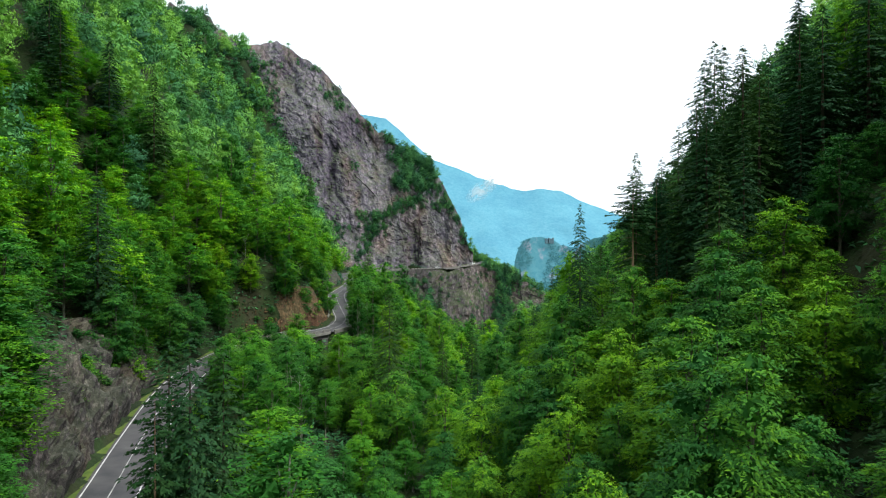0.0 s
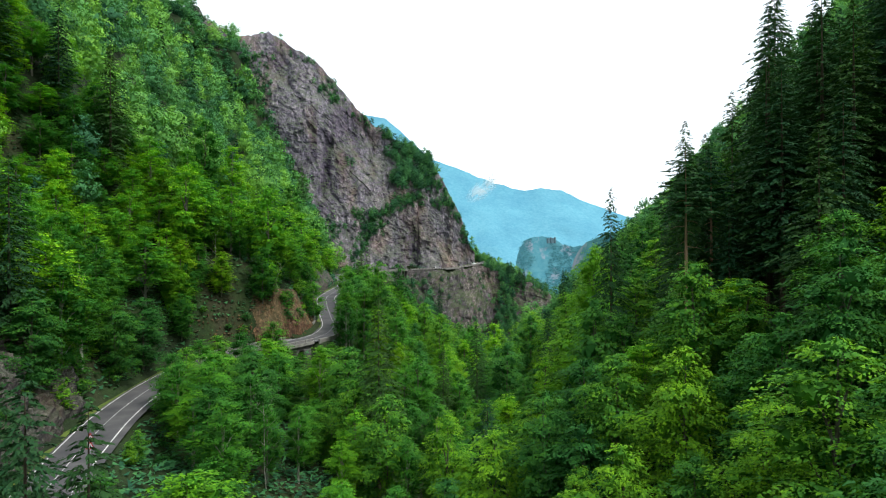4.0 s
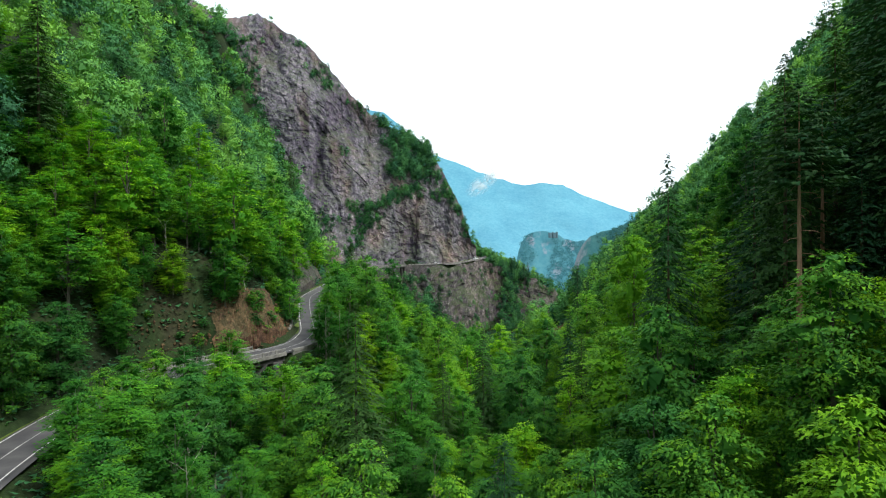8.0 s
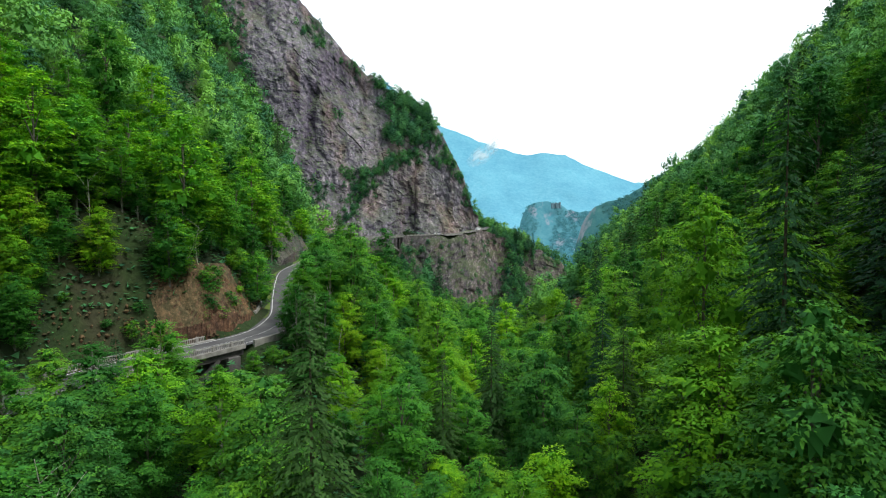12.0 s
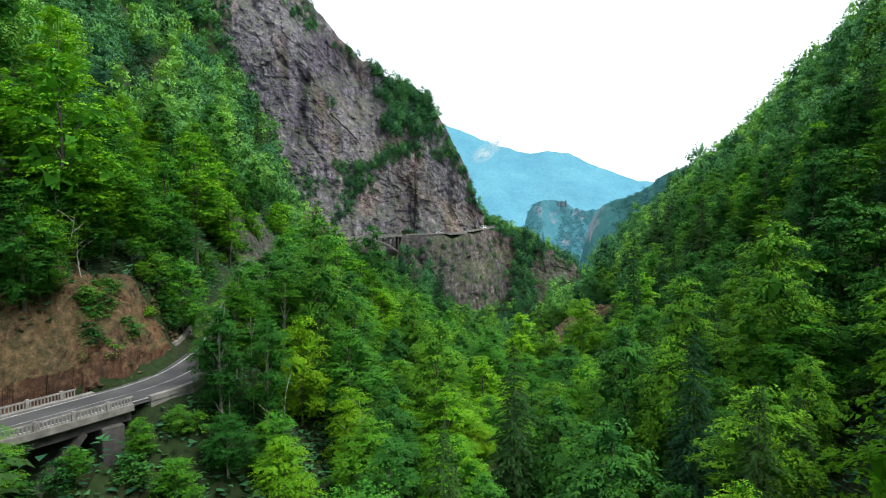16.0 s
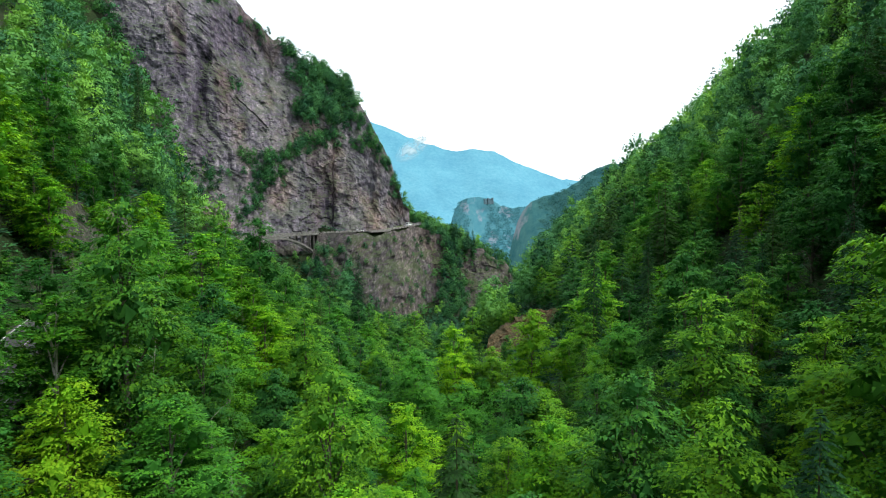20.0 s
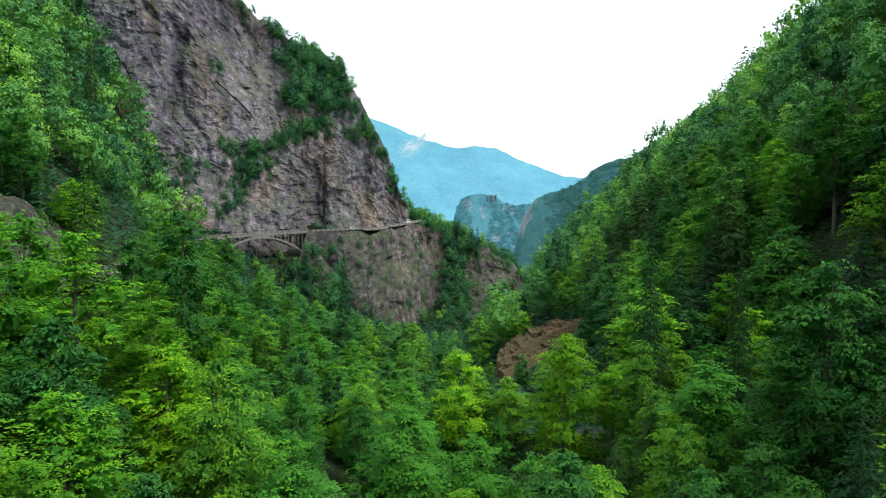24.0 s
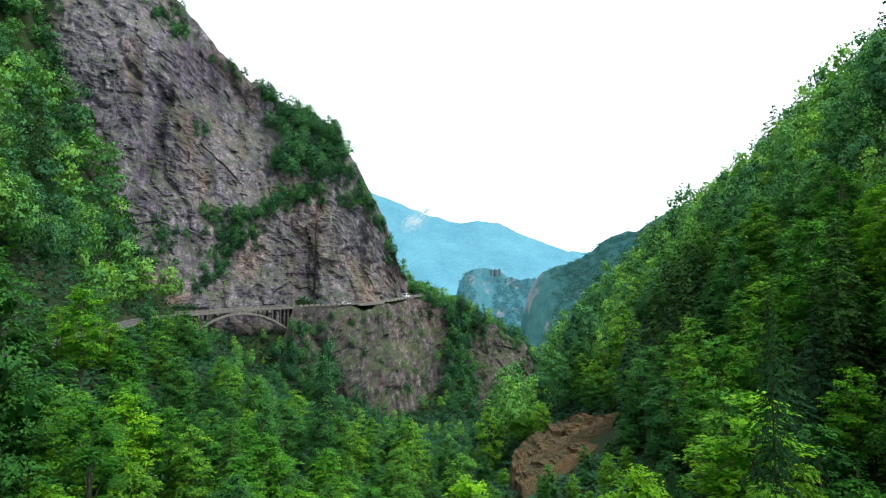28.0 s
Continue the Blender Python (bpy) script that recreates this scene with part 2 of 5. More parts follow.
def asphalt_material():
    m, n, l = material("worn_asphalt")
    geo = n.new("ShaderNodeNewGeometry")
    big = noise_node(n, l, 0.25, 5, geo.outputs["Position"])
    small = noise_node(n, l, 30, 3, geo.outputs["Position"])
    col = ramp_node(n, l, big.outputs["Fac"], [(0.3, (0.040, 0.040, 0.044)), (0.6, (0.082, 0.080, 0.081)), (0.8, (0.125, 0.121, 0.118))]).outputs["Color"]
    return finish(m, n, l, col, 0.75, small.outputs["Fac"], 0.3, 0.01, 0.4)


def plain(name, a, b, scale, rough=0.8, spec=0.3):
    m, n, l = material(name)
    geo = n.new("ShaderNodeNewGeometry")
    f = noise_node(n, l, scale, 6, geo.outputs["Position"], 0.65)
    col = ramp_node(n, l, f.outputs["Fac"], [(0.3, a), (0.7, b)]).outputs["Color"]
    return finish(m, n, l, col, rough, f.outputs["Fac"], 0.4, 0.03, spec)


asphalt = asphalt_material()
paint_white = plain("road_paint", (0.28, 0.28, 0.28), (0.78, 0.78, 0.76), 1.0)
paint_worn = plain("worn_road_paint", (0.12, 0.12, 0.12), (0.62, 0.62, 0.60), 0.7)
concrete = plain("weathered_concrete", (0.14, 0.133, 0.12), (0.32, 0.305, 0.28), 0.8, 0.9)
concrete_pale = plain("pale_railing_concrete", (0.17, 0.162, 0.148), (0.38, 0.362, 0.336), 1.5, 0.9)
# darker concrete: the shade below the decks is put into its colour
concrete_dark = plain("shade_toned_concrete", (0.04, 0.038, 0.036), (0.13, 0.122, 0.114), 0.6, 0.9)
grass_verge = plain("grass_verge", (0.05, 0.10, 0.015), (0.13, 0.17, 0.03), 0.9, 0.95)


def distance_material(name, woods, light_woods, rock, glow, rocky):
    """Far mountains, their haze put into the colours and a glow: woods, with bare rock where the noise of the ground
    lets it through.
    """
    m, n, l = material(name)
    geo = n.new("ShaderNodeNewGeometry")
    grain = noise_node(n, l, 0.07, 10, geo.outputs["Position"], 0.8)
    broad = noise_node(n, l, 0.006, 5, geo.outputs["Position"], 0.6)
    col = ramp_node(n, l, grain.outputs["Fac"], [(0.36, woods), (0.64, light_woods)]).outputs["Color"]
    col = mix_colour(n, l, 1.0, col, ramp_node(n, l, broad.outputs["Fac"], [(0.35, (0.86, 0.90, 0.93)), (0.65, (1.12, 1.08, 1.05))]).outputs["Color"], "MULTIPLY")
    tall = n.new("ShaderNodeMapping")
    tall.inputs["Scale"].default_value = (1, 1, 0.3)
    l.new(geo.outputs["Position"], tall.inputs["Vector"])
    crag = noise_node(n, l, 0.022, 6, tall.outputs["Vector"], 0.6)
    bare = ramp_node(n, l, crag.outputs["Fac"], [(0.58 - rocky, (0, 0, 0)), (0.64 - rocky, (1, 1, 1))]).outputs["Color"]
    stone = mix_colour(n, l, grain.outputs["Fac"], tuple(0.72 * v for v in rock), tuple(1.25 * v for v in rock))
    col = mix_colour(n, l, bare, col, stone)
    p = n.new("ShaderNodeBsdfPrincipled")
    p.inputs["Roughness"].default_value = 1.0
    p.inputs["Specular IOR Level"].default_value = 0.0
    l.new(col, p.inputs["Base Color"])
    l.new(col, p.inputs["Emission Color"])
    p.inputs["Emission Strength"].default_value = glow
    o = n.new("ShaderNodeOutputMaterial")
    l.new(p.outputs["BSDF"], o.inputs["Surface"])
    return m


# haze blue mixed into each colour, and a glow to lift it
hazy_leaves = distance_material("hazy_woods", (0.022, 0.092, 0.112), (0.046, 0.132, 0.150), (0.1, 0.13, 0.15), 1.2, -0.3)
far_blue = distance_material("far_mountain_haze_tint", (0.058, 0.190, 0.258), (0.098, 0.240, 0.305), (0.1, 0.24, 0.30), 0.75, -0.3)
mid_blue = distance_material("middle_mountain_haze_tint", (0.028, 0.104, 0.135), (0.052, 0.142, 0.165), (0.125, 0.160, 0.195), 1.2, 0.05)
spur_blue = distance_material("spur_haze_tint", (0.018, 0.072, 0.082), (0.045, 0.118, 0.112), (0.115, 0.140, 0.160), 1.0, 0.02)

# ---- builders ----


def mesh_from(name, verts, faces, mats, index=None, smooth=False):
    """A mesh out of arrays: verts (n, 3) and quads (m, 4) or triangles (m, 3)."""
    verts, faces = np.asarray(verts, np.float32), np.asarray(faces, np.int32)
    me = bpy.data.meshes.new(name)
    k = faces.shape[1]
    me.vertices.add(len(verts))
    me.vertices.foreach_set("co", verts.ravel())
    me.loops.add(faces.size)
    me.loops.foreach_set("vertex_index", faces.ravel())
    me.polygons.add(len(faces))
    me.polygons.foreach_set("loop_start", np.arange(0, faces.size, k, dtype=np.int32))
    me.polygons.foreach_set("use_smooth", np.full(len(faces), smooth))
    if index is not None:
        me.polygons.foreach_set("material_index", np.asarray(index, np.int32))
    for m in mats:
        me.materials.append(m)
    me.update(calc_edges=True)
    return me


def part(name, bm, mat, parent, label=""):
    """Links a bmesh (or a ready mesh) as one part of a thing."""
    if isinstance(bm, bmesh.types.BMesh):
        me = bpy.data.meshes.new(name)
        bm.to_mesh(me)
        bm.free()
    else:
        me = bm
    if mat is not None and not me.materials:
        me.materials.append(mat)
    ob = new(name, me)
    ob.parent = parent
    return tagged(ob, label)


def box_bm(size, at=(0, 0, 0), turn=0.0, bevel=0.0):
    bm = bmesh.new()
    bmesh.ops.create_cube(bm, size=1.0, matrix=pose(*at, 0, 0, turn) @ Matrix.Diagonal((*size, 1)))
    if bevel:
        bmesh.ops.bevel(bm, geom=bm.edges[:], offset=bevel, segments=1, affect="EDGES")
    return bm


def tube(points, radii, sides=6):
    """Vertices and quads of a tapered tube along points."""
    points = [Vector(p) for p in points]
    vs, fs = [], []
    for i, p in enumerate(points):
        d = (points[min(i + 1, len(points) - 1)] - points[max(i - 1, 0)]).normalized()
        a = d.orthogonal().normalized()
        b = d.cross(a)
        for k in range(sides):
            w = 2 * math.pi * k / sides
            vs.append(p + (a * math.cos(w) + b * math.sin(w)) * radii[i])
    for i in range(len(points) - 1):
        for k in range(sides):
            k2 = (k + 1) % sides
            fs.append((i * sides + k, i * sides + k2, (i + 1) * sides + k2, (i + 1) * sides + k))
    return [tuple(v) for v in vs], fs


def tubes_mesh(name, list_of_tubes, mat):
    vs, fs = [], []
    for v, f in list_of_tubes:
        o = len(vs)
        vs += v
        fs += [tuple(i + o for i in q) for q in f]
    return mesh_from(name, vs, fs, [mat], smooth=True)


def unit(a):
    return a / np.maximum(np.linalg.norm(a, axis=1, keepdims=True), 1e-6)


def leaf_mesh(name, at, along, side, length, width, round_to, mats, clump=None):
    """Small pointed leaf clumps, one face each, all turned outwards; round_to gives the crown's roundness at each."""
    along, side = unit(along), unit(side)
    L, W = length[:, None], width[:, None]
    v = np.stack([at - side * W * 0.5, at + side * W * 0.5 + along * L * 0.15, at + along * L], axis=1)
    n = np.cross(v[:, 1] - v[:, 0], v[:, 2] - v[:, 0])
    round_to = unit(round_to)
    back = (n * round_to).sum(1) < 0
    v[back] = v[back][:, ::-1]
    n = unit(np.where(back[:, None], -n, n))
    me = mesh_from(name, v.reshape(-1, 3), np.arange(len(at) * 3).reshape(-1, 3), mats, smooth=True)
    soft = np.repeat(unit(round_to * 0.85 + n * 0.4), 3, axis=0)
    me.attributes.new("custom_normal", "FLOAT_VECTOR", "POINT").data.foreach_set("vector", soft.astype(np.float32).ravel())
    if clump is None:
        clump = np.full(len(at), 0.5)
    me.attributes.new("clump", "FLOAT", "POINT").data.foreach_set("value", np.repeat(clump, 3).astype(np.float32))
    return me


def broadleaf(seed, h, w, sprays, per, leaf, low=0.18, bark=None, leaves=None, name="beech", droop=0.35, lobes=13, limbs=True):
    """Meshes of a broad-leaved tree: trunk with limbs, crown of many leaf sprays in layered, uneven lobes."""
    r = np.random.default_rng(seed)
    cen, rad = [], []
    for i in range(lobes):
        f = (i + 0.5) / lobes
        z = h * (low + (0.93 - low) * f)
        ring = math.sin(math.pi * min(1, (0.12 + 0.88 * f)) ** 0.85) ** 0.7
        a = i * 2.4 + r.uniform(-0.5, 0.5)
        d = w * 0.5 * 0.62 * ring * r.uniform(0.7, 1.15) * (0.35 if i == lobes - 1 else 1)
        cen.append((d * math.cos(a), d * math.sin(a), z))
        rad.append(w * 0.5 * (0.30 + 0.34 * ring) * r.uniform(0.75, 1.1))
    cen, rad = np.array(cen), np.array(rad)
    which = r.choice(lobes, sprays, p=rad ** 2 / (rad ** 2).sum())
    d = unit(r.normal(size=(sprays, 3)) + np.array([0, 0, 0.35]))
    spot = cen[which] + d * (rad[which] * r.uniform(0.62, 1.08, sprays))[:, None] * np.array([1, 1, 0.72])
    out = unit(spot * np.array([1, 1, 0.0]) + r.normal(size=(sprays, 3)) * np.array([0.6, 0.6, 0.0]) + 1e-3)
    reach = r.uniform(0.6, 1.3, sprays) * (0.45 + leaf * 1.8)
    s = np.repeat(np.arange(sprays), per)
    m = len(s)
    sidev = np.stack([-out[:, 1], out[:, 0], np.zeros(sprays)], axis=1)
    q = r.uniform(-0.35, 1.0, m)
    t = (q * reach[s])[:, None]
    sgn = np.where(r.random(m) < 0.5, 1.0, -1.0)[:, None]
    lat = (r.random(m) * 0.62 * (1 - 0.6 * np.abs(q - 0.2)) * reach[s])[:, None]
    place = spot[s] + out[s] * t + sidev[s] * sgn * lat - np.array([0, 0, 1]) * (droop * 0.55 * np.maximum(t, 0) ** 2 / reach[s][:, None] + 0.25 * droop * lat)
    place[:, 2] += r.normal(size=m) * 0.16 * leaf
    along = out[s] * 0.8 + sidev[s] * sgn * r.uniform(0.2, 1.0, m)[:, None] + np.stack([0 * q, 0 * q, r.uniform(-droop * 1.3, 0.2, m)], axis=1)
    side = np.cross(along, np.array([0, 0, 1.0])) + r.normal(size=(m, 3)) * 0.3
    ln = leaf * r.uniform(0.7, 1.35, m)
    outward = 0.7 * unit(spot - cen[which])[s] + 0.7 * unit(place - np.array([0, 0, 0.5 * h])) + np.array([0, 0, 0.35])
    wide = ln * r.uniform(0.55, 0.85, m)
    # the inside of the crown: larger twigs of leaves round the heart of each lobe, its shade put into their tint
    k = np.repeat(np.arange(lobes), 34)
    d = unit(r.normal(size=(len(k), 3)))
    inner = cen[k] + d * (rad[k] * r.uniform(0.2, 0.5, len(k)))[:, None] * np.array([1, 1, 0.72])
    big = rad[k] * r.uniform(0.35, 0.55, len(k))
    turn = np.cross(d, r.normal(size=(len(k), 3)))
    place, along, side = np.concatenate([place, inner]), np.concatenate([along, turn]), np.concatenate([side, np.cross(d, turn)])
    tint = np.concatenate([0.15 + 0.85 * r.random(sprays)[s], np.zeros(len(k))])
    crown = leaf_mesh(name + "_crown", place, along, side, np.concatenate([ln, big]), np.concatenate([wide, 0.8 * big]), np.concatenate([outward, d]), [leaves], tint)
    lean = r.uniform(-0.25, 0.25, 2)
    spine = [(lean[0] * q * q, lean[1] * q * q, h * 0.9 * q - 1.2 * (q == 0)) for q in (0, 0.25, 0.5, 0.75, 1)]
    base = 0.011 * h + 0.06
    tb = [tube(spine, [base, base * 0.85, base * 0.65, base * 0.4, base * 0.12], 6)]
    if limbs:
        for c in cen[: lobes - 1]:
            z0 = max(h * 0.12, c[2] - 0.16 * h)
            tb.append(tube([(0, 0, z0), (c[0] * 0.5, c[1] * 0.5, z0 + (c[2] - z0) * 0.6), tuple(c)], [base * 0.42, base * 0.25, base * 0.08], 4))
    return tubes_mesh(name + "_trunk", tb, bark), crown


def dome(seed, h, w, count, leaf, low, leaves, name, core=14):
    """Crown of a woodland tree seen from afar: leaf clumps over uneven domes, facing outwards."""
    r = np.random.default_rng(seed)
    heads = [(0, 0, 0.66 * h, w * 0.38), (0.1 * w, 0, 0.84 * h, w * 0.22)] + [(w * 0.27 * math.cos(a), w * 0.27 * math.sin(a), h * r.uniform(0.34, 0.56), w * r.uniform(0.22, 0.3)) for a in np.arange(4) * 1.571 + r.uniform(0, 1)]
    heads = np.array(heads)
    groups = max(6, count // 9)
    tuft = r.integers(0, groups, count)
    which = r.choice(len(heads), groups, p=heads[:, 3] ** 2 / (heads[:, 3] ** 2).sum())[tuft]
    d = unit(r.normal(size=(groups, 3)) + np.array([0, 0, 0.45]))[tuft]
    tall = np.array([1, 1, 1.25])
    at = heads[which, :3] + d * heads[which, 3][:, None] * tall * r.uniform(0.72, 1.14, groups)[tuft][:, None]
    at = at + r.normal(size=(count, 3)) * leaf * np.array([1.0, 1.0, 0.55])
    at[:, 2] = np.maximum(at[:, 2], low * h)
    nrm = unit(d + r.normal(size=(count, 3)) * 0.38 + np.array([0, 0, 0.25]))
    along = np.cross(nrm, r.normal(size=(count, 3)))
    along[:, 2] -= 0.25
    side = np.cross(nrm, along)
    ln = leaf * r.uniform(0.65, 1.4, count)
    wide = ln * r.uniform(0.6, 0.95, count)
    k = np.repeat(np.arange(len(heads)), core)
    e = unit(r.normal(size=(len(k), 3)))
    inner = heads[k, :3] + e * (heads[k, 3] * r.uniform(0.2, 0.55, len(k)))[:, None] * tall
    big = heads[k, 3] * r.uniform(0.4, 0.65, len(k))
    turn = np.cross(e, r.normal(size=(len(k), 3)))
    # inner leaves take tint 0: the crown's inner shade as leaf colour
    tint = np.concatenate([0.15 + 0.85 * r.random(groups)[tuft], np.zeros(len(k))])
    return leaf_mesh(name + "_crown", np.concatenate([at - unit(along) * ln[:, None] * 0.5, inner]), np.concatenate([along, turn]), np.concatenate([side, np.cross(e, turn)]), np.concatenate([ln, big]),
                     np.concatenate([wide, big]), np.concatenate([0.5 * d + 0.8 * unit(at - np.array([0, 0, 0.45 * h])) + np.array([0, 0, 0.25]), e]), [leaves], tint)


def conifer(seed, h, w, levels, per, twigs, low=0.08, bark=None, leaves=None, name="spruce", sag=0.35, ragged=0.25, twig=1.0, stubs=0):
    """Meshes of a spruce or fir: straight trunk, whorls of sagging boughs, each with hanging side twigs."""
    r = np.random.default_rng(seed)
    at, along, side, ln, wd = [], [], [], [], []
    for i in range(levels):
        f = i / (levels - 1)
        z0 = h * (low + (0.985 - low) * f)
        R = w * 0.5 * (min(1.0, 1.75 * (1 - f)) ** 0.75 * 0.93 + 0.07) * (0.84 + 0.16 * math.sin(i * 1.9))
        n = max(5, int(per * (1 - 0.4 * f)))
        for j in range(n):
            a = 2 * math.pi * (j + r.uniform(-0.4, 0.4)) / n + i * 1.3
            L = R * r.uniform(1 - ragged * 1.6, 1 + ragged * 0.6)
            o = np.array([math.cos(a), math.sin(a), 0.0])
            sd = np.array([-o[1], o[0], 0.0])
            zz = z0 + r.uniform(-0.5, 0.5)
            m = max(3, int(twigs * (0.5 + 0.5 * L / (w * 0.5))))
            for k in range(m):
                q = 0.25 + 0.8 * (k + r.random()) / m
                p = o * L * q + sd * r.uniform(-0.12, 0.12) * L + np.array([0, 0, zz + L * (0.18 * q - sag * q * q)])
                s = 1 if (k + j) % 2 else -1
                at.append(p)
                along.append(o * 0.9 + sd * s * (1.0 - 0.7 * q) + np.array([0, 0, -0.2 - 0.5 * r.random()]))
                side.append(np.cross(along[-1], (0, 0, 1)) + r.normal(size=3) * 0.45)
                ln.append(twig * (0.17 * L + 0.5) * r.uniform(0.7, 1.3))
                wd.append(ln[-1] * r.uniform(0.3, 0.5))
    at = np.array(at)
    outward = unit(at * np.array([1, 1, 0])) + np.array([0, 0, 0.55])
    crown = leaf_mesh(name + "_crown", at, np.array(along), np.array(side), np.array(ln), np.array(wd) * 1.5, outward, [leaves])
    base = 0.009 * h + 0.06
    tb = [tube([(0, 0, -1.2), (0, 0, h * 0.4), (0, 0, h * 0.8), (0, 0, h * 0.97)], [base, base * 0.7, base * 0.25, 0.015], 7)]
    for i in range(stubs):
        z0, a, L = h * (0.2 + (low - 0.12) * i / stubs), i * 2.4, r.uniform(0.8, 2.4)
        tb.append(tube([(0, 0, z0), (L * 0.6 * math.cos(a), L * 0.6 * math.sin(a), z0 - 0.1), (L * math.cos(a), L * math.sin(a), z0 - 0.4)], [0.05, 0.03, 0.01], 4))
    return tubes_mesh(name + "_trunk", tb, bark), crown


def tree_thing(name, trunk, crown, label, category, group):
    e = new(name)
    tagged(e, label, category, group)
    part("trunk", trunk, None, e)
    part("crown", crown, None, e)
    return e

# ---- the plan of the valley ----
Y_AXIS = (-300, 0, 116, 200, 260, 307, 362, 450, 520, 600, 700, 900, 1500, 5000)


def along_y(y, values):
    return np.interp(y, Y_AXIS, values)


def smooth_noise(x, y, scale, seed):
    """Cheap rolling noise from a few crossed waves."""
    r = np.random.default_rng(seed)
    z = np.zeros_like(x, dtype=float)
    for i in range(7):
        a, p, k = r.uniform(0, 2 * math.pi), r.uniform(0, 2 * math.pi), r.uniform(0.6, 1.9) / scale
        z += np.sin((x * math.cos(a) + y * math.sin(a)) * k * 2 * math.pi + p)
    return z / 7


ROAD = [(-20, -60, -30.5), (-24, -10, -29.8), (-29.2, 40, -29), (-38.2, 72, -28.4), (-41.5, 83.2, -28.2), (-44.9, 95, -27.9), (-49.7, 112.4, -27.5), (-52.4, 124, -27.2),
        (-54, 136, -26.7), (-54.1, 147, -26.0), (-52.8, 156.5, -25.4), (-50.1, 164, -24.9), (-45.5, 170.8, -24.45), (-41.3, 175.5, -24.15), (-36.7, 181.8, -23.85), (-33.2, 187.5, -23.65),
        (-31.5, 193.3, -23.4), (-31.3, 199.8, -23.05), (-32, 207.5, -22.5), (-35.6, 222, -21.3), (-40.6, 243.5, -19.85), (-44, 262, -18.8), (-45, 285, -18.3), (-48, 330, -18),
        (-58, 390, -18), (-72, 450, -18.6), (-74, 482, -18.6), (-66, 503, -18.4), (-48, 514, -17.6),
        (-29, 521, -16.8), (-10, 527, -16.4), (5, 533, -16), (16, 541, -15), (26, 554, -13.5), (33, 580, -13), (35, 640, -12)]


def spline(points, step):
    """Catmull-Rom through points, sampled about every step metres."""
    P = [Vector(p) for p in points]
    P = [P[0] * 2 - P[1]] + P + [P[-1] * 2 - P[-2]]
    out = []
    for i in range(1, len(P) - 2):
        a, b, c, d = P[i - 1], P[i], P[i + 1], P[i + 2]
        n = max(2, int((c - b).length / step))
        for k in range(n):
            t = k / n
            out.append(0.5 * (2 * b + (c - a) * t + (2 * a - 5 * b + 4 * c - d) * t * t + (3 * b - a - 3 * c + d) * t ** 3))
    out.append(P[-2])
    return out


road_line = spline(ROAD, 1.5)
road_xyz = np.array([tuple(p) for p in road_line])
LOWER_ROAD = [(48, 292, -46.5), (42, 299, -48), (37.5, 304.5, -49.5), (32, 311, -51), (27, 318, -53)]
lower_line = spline(LOWER_ROAD, 1.5)
lower_xyz = np.array([tuple(p) for p in lower_line])

FACE_X = (-260, -200, -150, -110, -82, -66, -50, -20, 5, 25, 40, 70, 100)
FACE_Y = (470, 468, 474, 486, 505, 518, 527, 536, 542, 554, 576, 590, 600)
CREST_X = (-300, -239, -222, -202, -185, -171, -158, -144, -132, -119, -105, -91, -72, -58, -45, -28, -10, 3, 16, 23, 34, 60, 90, 106, 116)
CREST_Z = (222, 216, 201, 200, 180, 172, 174, 179, 172, 162, 156, 140, 117, 106, 95, 83, 71, 53, 24, -2, -14, -24, -38, -66, -90)



def axis_x(y):
    return along_y(y, (0, 4, 6, 12, 20, 26, 30, 52, 72, 110, 160, 250, 420, 900))


